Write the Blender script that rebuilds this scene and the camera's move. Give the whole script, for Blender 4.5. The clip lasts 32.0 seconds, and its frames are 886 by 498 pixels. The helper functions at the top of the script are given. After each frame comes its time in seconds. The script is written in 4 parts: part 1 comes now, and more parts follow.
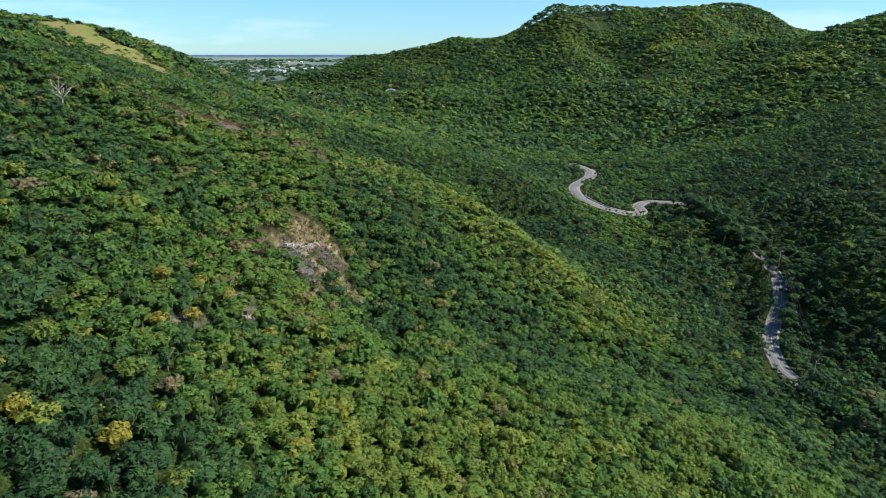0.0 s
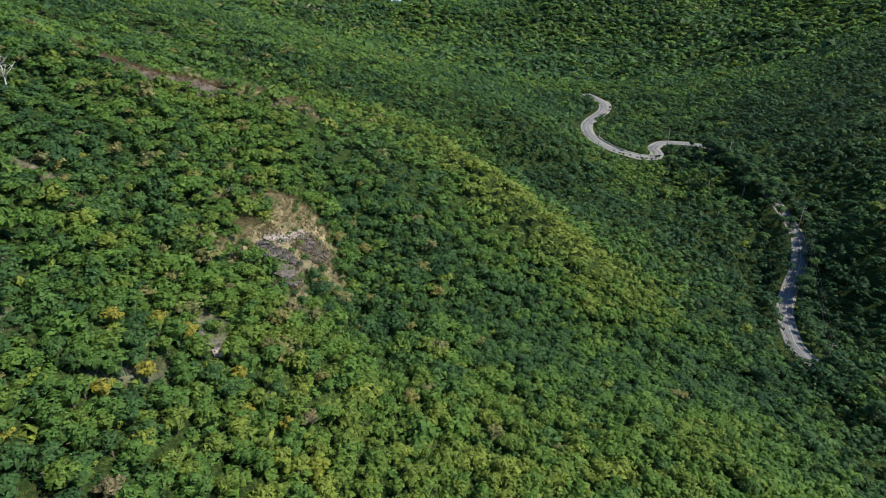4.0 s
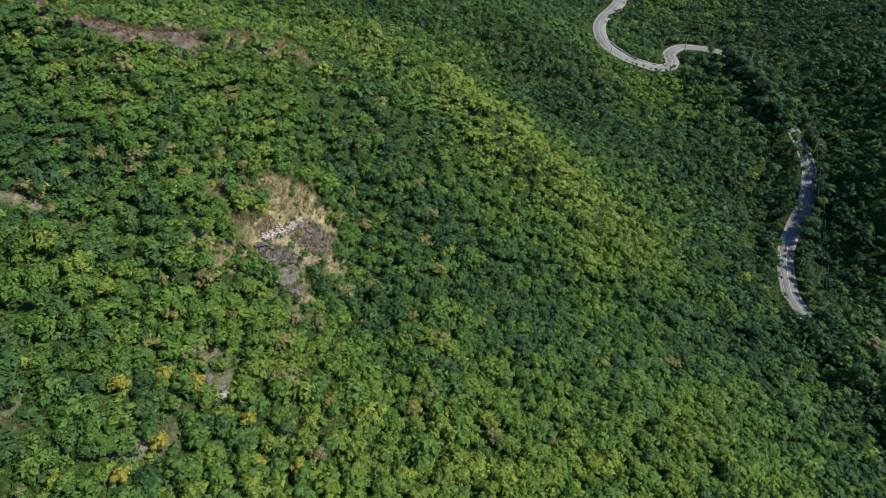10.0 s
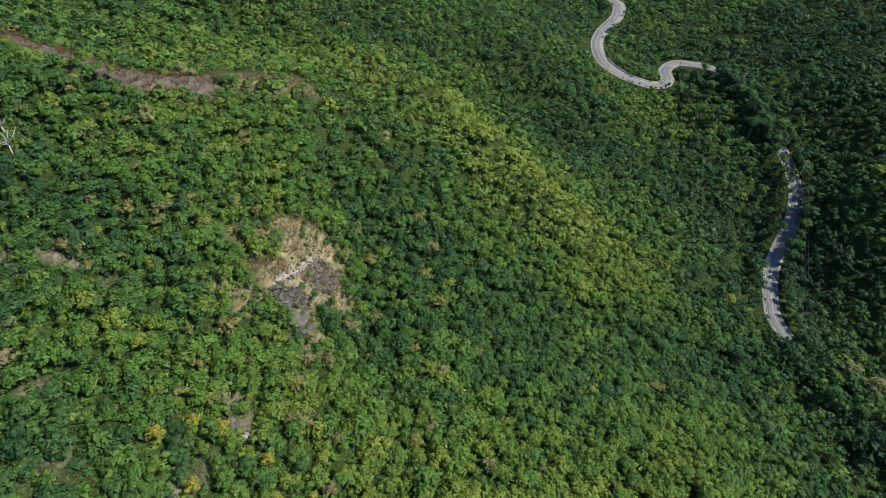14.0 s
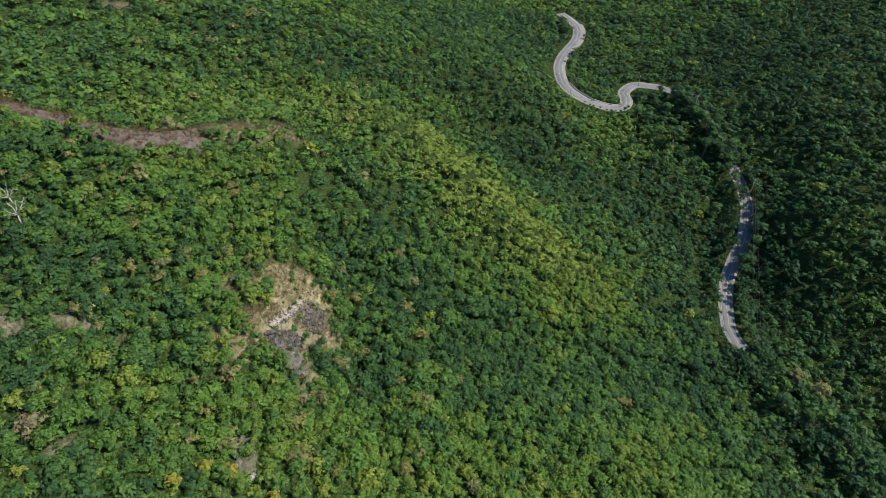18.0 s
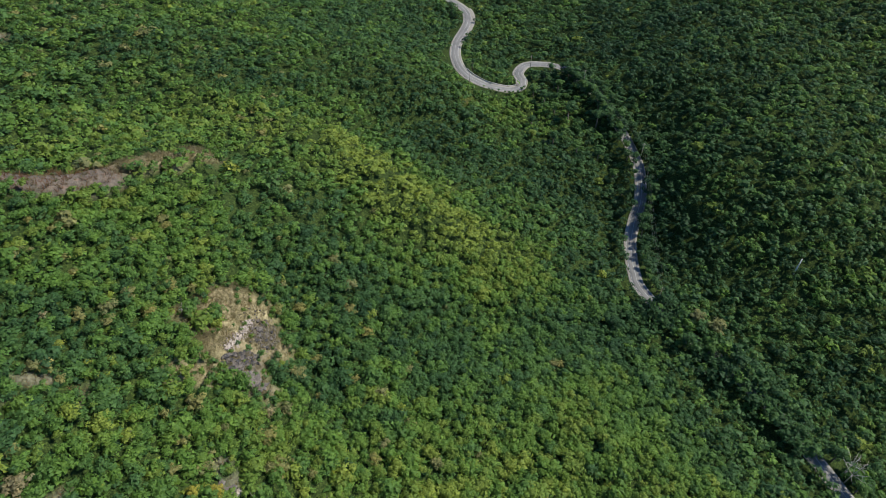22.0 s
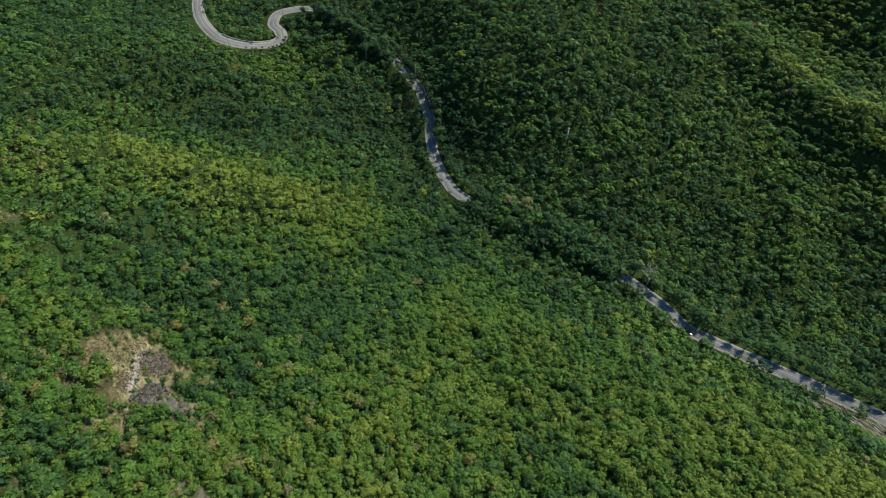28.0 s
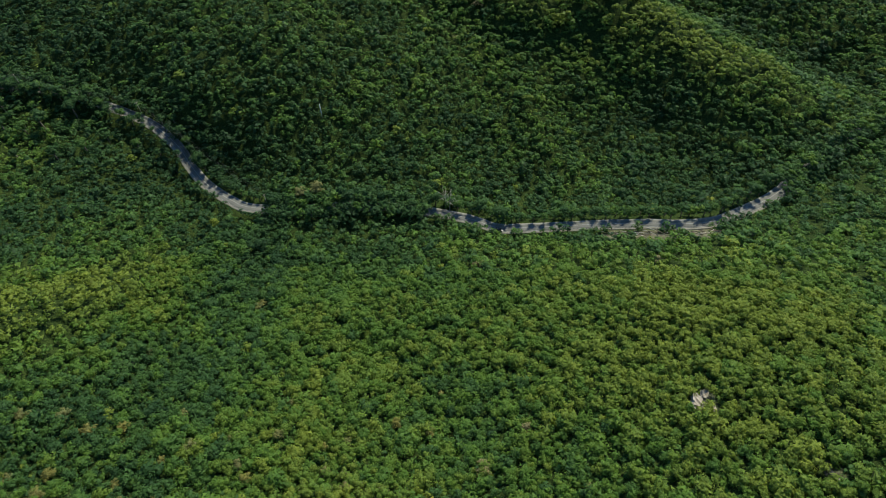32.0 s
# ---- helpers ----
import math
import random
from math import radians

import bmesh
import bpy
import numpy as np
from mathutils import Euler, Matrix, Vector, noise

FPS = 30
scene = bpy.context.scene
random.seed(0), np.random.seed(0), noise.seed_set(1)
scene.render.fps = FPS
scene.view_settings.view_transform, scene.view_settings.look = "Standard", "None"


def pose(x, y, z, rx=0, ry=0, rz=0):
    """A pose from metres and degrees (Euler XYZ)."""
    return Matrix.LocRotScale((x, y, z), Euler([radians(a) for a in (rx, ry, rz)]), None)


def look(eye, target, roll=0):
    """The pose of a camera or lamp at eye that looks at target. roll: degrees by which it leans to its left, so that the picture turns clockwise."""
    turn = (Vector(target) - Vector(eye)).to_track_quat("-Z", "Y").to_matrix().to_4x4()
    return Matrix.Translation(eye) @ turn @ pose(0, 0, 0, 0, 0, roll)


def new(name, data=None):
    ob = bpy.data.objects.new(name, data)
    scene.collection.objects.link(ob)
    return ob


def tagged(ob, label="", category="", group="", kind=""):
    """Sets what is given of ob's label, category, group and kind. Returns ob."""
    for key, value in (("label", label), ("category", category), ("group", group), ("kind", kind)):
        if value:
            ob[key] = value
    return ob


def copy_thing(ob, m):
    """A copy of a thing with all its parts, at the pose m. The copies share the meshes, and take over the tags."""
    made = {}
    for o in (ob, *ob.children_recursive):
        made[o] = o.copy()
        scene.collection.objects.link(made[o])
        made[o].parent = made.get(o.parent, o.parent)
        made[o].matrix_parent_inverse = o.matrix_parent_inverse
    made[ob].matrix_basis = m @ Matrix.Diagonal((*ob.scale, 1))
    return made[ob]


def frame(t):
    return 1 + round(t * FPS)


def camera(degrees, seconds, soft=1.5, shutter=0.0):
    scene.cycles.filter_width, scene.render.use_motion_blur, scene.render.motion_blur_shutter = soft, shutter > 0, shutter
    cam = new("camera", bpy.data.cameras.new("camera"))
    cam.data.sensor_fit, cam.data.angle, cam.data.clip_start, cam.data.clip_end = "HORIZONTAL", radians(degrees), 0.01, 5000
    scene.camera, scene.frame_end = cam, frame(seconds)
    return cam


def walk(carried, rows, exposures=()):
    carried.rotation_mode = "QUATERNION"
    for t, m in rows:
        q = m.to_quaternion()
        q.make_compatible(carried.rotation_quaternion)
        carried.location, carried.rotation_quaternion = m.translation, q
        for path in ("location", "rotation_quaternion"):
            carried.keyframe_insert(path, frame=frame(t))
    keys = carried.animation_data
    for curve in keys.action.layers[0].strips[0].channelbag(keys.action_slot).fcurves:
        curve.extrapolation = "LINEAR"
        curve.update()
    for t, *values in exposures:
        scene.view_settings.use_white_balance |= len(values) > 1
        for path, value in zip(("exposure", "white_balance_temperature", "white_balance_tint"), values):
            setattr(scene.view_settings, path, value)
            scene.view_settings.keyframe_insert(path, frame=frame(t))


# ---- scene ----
cam = camera(72.40, 32.0, soft=0.75)
PATH = [
    (0, (0.00, 0.00, 120.00), (-0.00, 94.95, 88.62), -0.07),
    (0.5, (0.12, 2.56, 121.83), (0.01, 97.26, 89.69), -0.11),
    (1, (0.26, 5.43, 123.70), (0.06, 99.86, 90.79), -0.09),
    (1.5, (0.67, 7.94, 125.23), (0.42, 102.03, 91.36), -0.10),
    (2, (1.12, 10.47, 126.75), (0.77, 103.68, 90.53), -0.05),
    (2.5, (1.67, 13.00, 128.59), (1.22, 105.32, 90.16), -0.00),
    (3, (2.18, 15.49, 130.52), (1.63, 106.86, 89.89), 0.00),
    (3.5, (3.03, 17.89, 132.50), (1.89, 108.18, 89.53), -0.02),
    (5.5, (3.82, 29.33, 140.71), (2.17, 114.95, 89.06), 0.02),
    (6, (3.72, 31.67, 143.01), (2.15, 116.05, 89.37), 0.03),
    (6.5, (3.64, 33.60, 145.19), (2.09, 116.75, 89.65), 0.02),
    (7, (3.52, 35.17, 147.41), (1.97, 117.21, 90.25), 0.06),
    (7.5, (3.33, 36.49, 149.57), (1.90, 117.53, 91.01), 0.04),
    (8, (3.23, 37.64, 151.83), (1.82, 117.65, 91.85), 0.06),
    (8.5, (2.96, 38.69, 153.90), (1.62, 117.80, 92.74), 0.09),
    (9, (3.01, 39.40, 156.24), (1.59, 117.55, 93.87), 0.05),
    (9.5, (2.96, 40.16, 158.51), (1.55, 117.29, 94.89), 0.04),
    (10, (2.91, 40.69, 160.60), (1.54, 116.78, 95.73), 0.07),
    (10.5, (2.81, 41.12, 162.58), (1.52, 116.20, 96.54), 0.16),
    (11, (2.88, 41.54, 164.77), (1.64, 116.02, 98.05), 0.22),
    (11.5, (2.89, 41.71, 166.78), (1.57, 116.01, 99.86), 0.23),
    (12, (3.00, 41.93, 169.12), (1.58, 116.22, 102.19), 0.17),
    (12.5, (3.03, 41.89, 171.51), (1.57, 116.20, 104.61), 0.19),
    (13, (2.93, 41.54, 173.79), (1.46, 115.95, 107.00), 0.19),
    (13.5, (2.97, 41.38, 176.14), (1.51, 115.85, 109.42), 0.18),
    (14, (3.23, 41.24, 178.48), (1.66, 115.78, 111.84), 0.12),
    (14.5, (3.18, 41.15, 180.71), (1.68, 115.74, 114.13), 0.18),
    (16.5, (2.94, 39.29, 189.70), (3.02, 114.01, 123.24), 0.16),
    (17, (2.56, 38.74, 191.73), (4.41, 113.46, 125.29), 0.17),
    (17.5, (2.17, 38.25, 193.54), (4.74, 112.98, 127.14), 0.14),
    (18, (1.81, 37.82, 195.39), (4.54, 112.61, 129.07), 0.18),
    (18.5, (1.32, 37.20, 197.09), (5.13, 111.99, 130.82), 0.18),
    (19, (0.78, 36.62, 198.92), (6.17, 111.36, 132.70), 0.18),
    (19.5, (0.18, 36.00, 200.87), (7.06, 110.63, 134.66), 0.18),
    (20, (-0.63, 35.23, 202.47), (7.52, 109.73, 136.26), 0.18),
    (20.5, (-1.39, 34.66, 204.25), (7.98, 108.44, 137.41), 0.13),
    (21, (-2.10, 34.00, 206.27), (9.01, 106.75, 138.57), 0.06),
    (21.5, (-3.00, 33.52, 208.26), (10.86, 105.04, 139.76), 0.02),
    (22, (-4.09, 32.86, 209.90), (12.10, 103.25, 140.74), -0.11),
    (22.5, (-5.38, 32.40, 211.80), (12.35, 101.64, 141.87), -0.09),
    (23, (-6.61, 31.71, 213.52), (12.35, 99.93, 142.90), -0.05),
    (23.5, (-7.78, 31.13, 215.35), (11.83, 98.36, 143.97), -0.09),
    (24, (-8.94, 30.51, 217.24), (11.90, 96.60, 145.16), -0.18),
    (24.5, (-10.11, 29.80, 219.03), (12.83, 94.43, 146.25), -0.30),
    (25, (-11.40, 29.49, 221.01), (14.10, 92.26, 147.45), -0.29),
    (25.5, (-12.79, 29.05, 222.71), (15.16, 89.89, 148.43), -0.38),
    (27.5, (-20.87, 30.57, 228.25), (17.25, 82.02, 151.44), 0.12),
    (28, (-22.42, 30.84, 230.07), (18.47, 79.20, 152.69), 0.03),
    (28.5, (-24.35, 31.36, 232.11), (18.91, 76.61, 154.12), -0.04),
    (29, (-26.50, 32.09, 233.58), (18.73, 74.44, 155.08), -0.12),
    (29.5, (-28.67, 33.30, 235.08), (18.57, 72.41, 156.10), -0.18),
    (30, (-30.64, 34.58, 236.97), (18.87, 69.50, 157.41), -0.33),
    (30.5, (-32.78, 36.47, 238.76), (18.70, 66.91, 158.61), -0.27),
    (31, (-34.48, 38.11, 240.78), (18.79, 63.27, 159.97), -0.31),
    (31.5, (-36.04, 40.21, 242.92), (19.39, 59.30, 161.90), -0.26),
    (32, (-37.12, 41.89, 244.50), (19.02, 58.54, 163.44), -0.39),
]
walk(cam, [(t, look(eye, target, roll)) for t, eye, target, roll in PATH],
     exposures=((0, 0.54, 6500, 10), (19, 0.54, 6500, 10), (25, 0.38, 6500, 8), (29, 0.28, 6800, 0), (32, 0.23, 7000, -3)))

# ---- light: high sun from the east, clear tropical sky ----
SUN_AZ, SUN_EL = radians(96), radians(49)      # azimuth clockwise from +y
world = bpy.data.worlds.new("sky")
scene.world = world
world.use_nodes = True
wn = world.node_tree
wn.nodes.clear()
w_out = wn.nodes.new("ShaderNodeOutputWorld")
w_bg = wn.nodes.new("ShaderNodeBackground")
w_sky = wn.nodes.new("ShaderNodeTexSky")
w_sky.sky_type = "NISHITA"
w_sky.sun_disc = False
w_sky.sun_elevation, w_sky.sun_rotation = SUN_EL, SUN_AZ
w_bg.inputs["Strength"].default_value = 0.122
w_sky.air_density, w_sky.dust_density, w_sky.ozone_density = 1.0, 0.0, 3.0
w_co = wn.nodes.new("ShaderNodeTexCoord")
w_map = wn.nodes.new("ShaderNodeMapping")
w_map.inputs["Scale"].default_value = (1.5, 1.5, 7.0)
w_no = wn.nodes.new("ShaderNodeTexNoise")
w_no.inputs["Scale"].default_value, w_no.inputs["Detail"].default_value = 2.2, 6
w_ra = wn.nodes.new("ShaderNodeMapRange")
w_ra.inputs["From Min"].default_value, w_ra.inputs["From Max"].default_value = 0.55, 0.8
w_ra.inputs["To Max"].default_value = 0.5
w_mx = wn.nodes.new("ShaderNodeMix")
w_mx.data_type = "RGBA"
w_mx.inputs[7].default_value = (7.0, 7.4, 7.8, 1)
wn.links.new(w_co.outputs["Generated"], w_map.inputs["Vector"])
wn.links.new(w_map.outputs[0], w_no.inputs["Vector"])
wn.links.new(w_no.outputs["Fac"], w_ra.inputs["Value"])
wn.links.new(w_ra.outputs[0], w_mx.inputs[0])
w_ti = wn.nodes.new("ShaderNodeMix")
w_ti.data_type, w_ti.blend_type = "RGBA", "MULTIPLY"
w_ti.inputs[0].default_value = 1.0
w_xyz = wn.nodes.new("ShaderNodeSeparateXYZ")
w_el = wn.nodes.new("ShaderNodeMapRange")
w_el.inputs["From Max"].default_value = 0.22
w_gr = wn.nodes.new("ShaderNodeMix")
w_gr.data_type = "RGBA"
w_gr.inputs[6].default_value, w_gr.inputs[7].default_value = (0.37, 0.63, 0.92, 1), (0.52, 0.80, 1.06, 1)
wn.links.new(w_co.outputs["Generated"], w_xyz.inputs[0])
wn.links.new(w_xyz.outputs["Z"], w_el.inputs["Value"])
wn.links.new(w_el.outputs[0], w_gr.inputs[0])
wn.links.new(w_gr.outputs[2], w_ti.inputs[7])
wn.links.new(w_sky.outputs[0], w_ti.inputs[6])
wn.links.new(w_ti.outputs[2], w_mx.inputs[6])
wn.links.new(w_mx.outputs[2], w_bg.inputs["Color"])
wn.links.new(w_bg.outputs[0], w_out.inputs["Surface"])

sun = new("sun", bpy.data.lights.new("sun", "SUN"))
sun.data.energy, sun.data.angle, sun.data.color = 4.7, radians(0.53), (1.0, 0.95, 0.86)
sun_way = Vector((math.sin(SUN_AZ) * math.cos(SUN_EL), math.cos(SUN_AZ) * math.cos(SUN_EL), math.sin(SUN_EL)))
sun.matrix_world = look(sun_way * 500, (0, 0, 0))

# ---- materials ----


class Mat:
    """A node material with short helpers."""

    def __init__(self, name, rough=0.8, spec=0.3):
        self.m = bpy.data.materials.new(name)
        self.m.use_nodes = True
        self.t = self.m.node_tree
        self.b = self.t.nodes["Principled BSDF"]
        self.b.inputs["Roughness"].default_value = rough
        self.b.inputs["Specular IOR Level"].default_value = spec

    def n(self, kind, **inputs):
        node = self.t.nodes.new("ShaderNode" + kind)
        for k, v in inputs.items():
            s = node.inputs[k.replace("_", " ")]
            if isinstance(v, bpy.types.NodeSocket):
                self.t.links.new(v, s)
            else:
                s.default_value = v
        return node

    def noise(self, scale, detail=4, rough=0.6, vec=None):
        node = self.n("TexNoise", Scale=scale, Detail=detail, Roughness=rough)
        self.t.links.new(vec if vec else self.n("TexCoord").outputs["Object"], node.inputs["Vector"])
        return node.outputs["Fac"]

    def ramp(self, fac, stops):
        node = self.t.nodes.new("ShaderNodeValToRGB")
        el = node.color_ramp.elements
        while len(el) < len(stops):
            el.new(0.5)
        for e, (p, c) in zip(el, stops):
            e.position, e.color = p, (*c, 1)
        self.t.links.new(fac, node.inputs[0])
        return node.outputs[0]

    def mix(self, fac, a, b, blend="MIX"):
        node = self.t.nodes.new("ShaderNodeMix")
        node.data_type, node.blend_type = "RGBA", blend
        for i, v in ((0, fac), (6, a), (7, b)):
            s = node.inputs[i]
            if isinstance(v, bpy.types.NodeSocket):
                self.t.links.new(v, s)
            else:
                s.default_value = v if i == 0 else (*v, 1)
        return node.outputs[2]

    def attr(self, name):
        node = self.t.nodes.new("ShaderNodeAttribute")
        node.attribute_name = name
        return node.outputs["Fac"]

    def bump(self, height, strength=0.5, distance=0.1):
        node = self.n("Bump", Strength=strength, Distance=distance, Height=height)
        self.t.links.new(node.outputs[0], self.b.inputs["Normal"])

    def color(self, socket):
        self.t.links.new(socket, self.b.inputs["Base Color"])
        return self


def leaf_material():
    """Leaves: the plant's tone, painted light and shade included, sets the hue from deep green through olive and yellow
    to dry brown; light passes through in part.
    """
    m = Mat("foliage", 0.58, 0.2)
    base = m.ramp(m.attr("leaf_tone"), [(0.0, (0.025, 0.067, 0.026)), (0.22, (0.050, 0.112, 0.036)), (0.42, (0.096, 0.184, 0.033)),
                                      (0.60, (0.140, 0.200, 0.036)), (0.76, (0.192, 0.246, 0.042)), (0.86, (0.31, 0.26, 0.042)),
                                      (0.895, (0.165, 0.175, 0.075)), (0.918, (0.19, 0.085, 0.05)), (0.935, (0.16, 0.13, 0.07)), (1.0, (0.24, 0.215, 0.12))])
    isl = m.n("NewGeometry").outputs["Random Per Island"]
    var = m.ramp(isl, [(0.0, (0.72, 0.76, 0.72)), (0.5, (1, 1, 1)), (1.0, (1.32, 1.24, 1.15))])
    col = m.mix(1.0, base, var, "MULTIPLY")
    fine = m.ramp(m.noise(3.6, 4, 0.75), [(0.32, (0.5, 0.54, 0.5)), (0.68, (1.45, 1.4, 1.3))])
    col = m.mix(1.0, col, fine, "MULTIPLY")
    m.color(col)
    # sprays take the light as the round clump that they belong to
    clump = m.t.nodes.new("ShaderNodeAttribute")
    clump.attribute_name = "bulge"
    turned = m.t.nodes.new("ShaderNodeVectorTransform")
    turned.vector_type, turned.convert_from, turned.convert_to = "NORMAL", "OBJECT", "WORLD"
    m.t.links.new(clump.outputs["Vector"], turned.inputs[0])
    bump = m.n("Bump", Strength=0.7, Distance=0.14, Height=m.noise(4.5, 3, 0.7), Normal=turned.outputs[0])
    m.t.links.new(bump.outputs[0], m.b.inputs["Normal"])
    # gaps between the leaves of a spray
    gaps = m.n("MapRange", Value=m.noise(5.0, 2, 0.6), From_Min=0.385, From_Max=0.40)
    clear = m.n("BsdfTransparent")
    thin = m.n("BsdfTranslucent", Normal=turned.outputs[0], Color=m.mix(1.0, col, (1.2, 1.25, 0.7), "MULTIPLY"))
    both = m.n("MixShader", Fac=0.3)
    m.t.links.new(m.b.outputs[0], both.inputs[1])
    m.t.links.new(thin.outputs[0], both.inputs[2])
    holes = m.n("MixShader", Fac=gaps.outputs[0])
    m.t.links.new(clear.outputs[0], holes.inputs[1])
    m.t.links.new(both.outputs[0], holes.inputs[2])
    m.t.links.new(holes.outputs[0], m.t.nodes["Material Output"].inputs["Surface"])
    return m.m


def ground_material():
    """Soil and litter, dry grass, burnt slope and bare earth; the attributes say where on the plan each one lies."""
    m = Mat("hill_soil", 0.95, 0.1)
    n1, n2 = m.noise(0.05, 6), m.noise(0.8, 6, 0.7)
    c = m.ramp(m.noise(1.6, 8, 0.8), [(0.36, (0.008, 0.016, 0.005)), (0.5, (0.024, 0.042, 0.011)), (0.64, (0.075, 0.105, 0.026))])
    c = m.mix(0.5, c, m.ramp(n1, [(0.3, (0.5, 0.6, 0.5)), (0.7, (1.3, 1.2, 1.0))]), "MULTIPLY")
    grass = m.ramp(n2, [(0.3, (0.20, 0.17, 0.09)), (0.7, (0.36, 0.30, 0.17))])
    burnt = m.ramp(m.noise(0.35, 6, 0.7), [(0.3, (0.075, 0.062, 0.052)), (0.55, (0.155, 0.125, 0.10)), (0.75, (0.19, 0.095, 0.06))])
    earth = m.ramp(n2, [(0.3, (0.26, 0.22, 0.16)), (0.7, (0.42, 0.37, 0.29))])
    pasture = m.ramp(m.noise(0.035, 7, 0.7), [(0.36, (0.16, 0.11, 0.06)), (0.48, (0.20, 0.18, 0.06)), (0.62, (0.13, 0.17, 0.04))])
    stone = m.ramp(m.noise(0.9, 8, 0.75), [(0.34, (0.055, 0.05, 0.046)), (0.5, (0.15, 0.13, 0.11)), (0.66, (0.27, 0.235, 0.19))])
    # far plain: a little distance haze is mixed into the field colours
    hazed_fields = m.ramp(m.noise(0.004, 4, 0.6), [(0.35, (0.10, 0.15, 0.12)), (0.5, (0.16, 0.21, 0.17)), (0.65, (0.23, 0.26, 0.21))])
    for key, other in (("plain", hazed_fields), ("pasture", pasture), ("grass", grass), ("burnt", burnt), ("stone", stone), ("earth", earth)):
        c = m.mix(m.attr(key), c, other)
    m.color(m.mix(0.6, c, m.ramp(n2, [(0.3, (0.55, 0.55, 0.5)), (0.7, (1.25, 1.25, 1.2))]), "MULTIPLY"))
    m.bump(n2, 0.8, 0.4)
    return m.m


def road_material():
    m = Mat("worn_asphalt", 0.9, 0.2)
    n1, n2 = m.noise(0.12, 5), m.noise(6, 5, 0.7)
    c = m.ramp(n1, [(0.3, (0.12, 0.116, 0.106)), (0.7, (0.185, 0.178, 0.162))])
    m.color(m.mix(0.7, c, m.ramp(n2, [(0.3, (0.75, 0.75, 0.75)), (0.7, (1.15, 1.15, 1.15))]), "MULTIPLY"))
    m.bump(n2, 0.4, 0.02)
    return m.m


def simple_material(name, a, b, scale, rough=0.85, spec=0.2, bump=0.4, dist=0.05):
    m = Mat(name, rough, spec)
    n1, n2 = m.noise(scale, 6, 0.65), m.noise(scale * 9, 5, 0.7)
    c = m.ramp(n1, [(0.32, a), (0.68, b)])
    m.color(m.mix(0.7, c, m.ramp(n2, [(0.3, (0.7, 0.7, 0.7)), (0.7, (1.2, 1.2, 1.2))]), "MULTIPLY"))
    m.bump(n2, bump, dist)
    return m.m


FOLIAGE, SOIL, ASPHALT = leaf_material(), ground_material(), road_material()

# ---- the lie of the land: ridge, slope and valley spot heights (x, y, canopy height) ----
WEST_SLOPE = [(-130, -110, 56), (-55, 15, -18), (20, 40, -62), (-5, 65, -61), (45, 65, -79), (-105, 90, -2), (-55, 90, -30),
              (20, 90, -78), (-5, 115, -66), (-30, 140, -53), (-5, 165, -67), (-80, 165, -19), (-80, 215, -23), (20, 240, -69),
              (-130, 240, -14), (-130, 290, -24), (-30, 290, -52), (20, 390, -66), (-130, 465, -36),
              (-46, 226, -34), (-30, 212, -43), (-62, 277, -45), (17, 289, -76), (33, 308, -81), (36, 334, -69), (-95, 312, -31), (-47, 288, -48), (-27, 236, -48), (-17, 210, -52), (-98, 179, -6), (-93, 213, -21)]
VALLEY = [(70, -60, -28), (70, -10, -44), (70, 140, -96), (95, 15, -67), (145, 165, -107), (120, 215, -110), (120, 240, -107),
          (120, 390, -90), (145, 465, -83), (170, 65, -114), (172, 240, -84),
          (135, 226, -112), (146, 248, -105), (161, 274, -98), (132, 283, -99), (130, 305, -97), (56, 135, -88), (36, 159, -88)]
EAST_HILL = [(195, -35, -98), (270, -10, -94), (320, 15, -81), (195, 15, -111), (295, 65, -85), (220, 115, -100), (270, 140, -88),
             (320, 165, -73), (195, 190, -84), (220, 190, -77), (245, 240, -65), (195, 315, -73), (270, 340, -55), (295, 465, -51)]
NORTH_WEST_RIDGE = [(-338, 496, 21), (-324, 528, 17), (-301, 587, 9), (-284, 640, -1), (-262, 685, -24), (-225, 720, -46), (-266, 578, -4),
                    (-198, 481, -21), (-262, 756, -50), (-172, 662, -58), (-159, 784, -57), (-71, 872, -66)]
MOUNTAIN = [(-294, 1470, -50), (-209, 1435, -22), (-104, 1396, -16), (8, 1350, 13), (99, 1296, 20), (180, 1237, 43),
            (281, 1217, 71), (374, 1245, 66), (506, 1251, 72), (619, 1256, 63), (642, 1131, 2), (715, 1220, 4), (532, 847, 29),
            (508, 742, 34), (700, 600, 50), (246, 866, -36), (349, 990, -8), (376, 817, -20), (241, 575, -79),
            (331, 560, -53), (90, 996, -44)]
OUTER = [(-130, 1680, -80), (120, 1620, -70), (330, 1560, -20), (600, 1580, -10), (820, 1350, 20), (-460, 640, -10), (-400, 800, -60),
         (-320, 900, -78), (-240, 1150, -80), (460, 420, 0), (480, 150, -40), (480, -150, -60), (-300, 200, 45), (-300, -150, 110), (300, -300, -80), (0, -300, 40)]
DATUM = 120.0
spots = np.array(WEST_SLOPE + VALLEY + EAST_HILL + NORTH_WEST_RIDGE + MOUNTAIN + OUTER, float)
spots[:, :2] /= 100.0
spots[:, 2] += DATUM


def bend(r2):
    return 0.5 * r2 * np.log(np.maximum(r2, 1e-12))


n_s = len(spots)
sheet = np.zeros((n_s + 3, n_s + 3))
sheet[:n_s, :n_s] = bend(((spots[:, None, :2] - spots[None, :, :2]) ** 2).sum(-1))
sheet[:n_s, n_s] = sheet[n_s, :n_s] = 1
sheet[:n_s, n_s + 1:] = spots[:, :2]
sheet[n_s + 1:, :n_s] = spots[:, :2].T
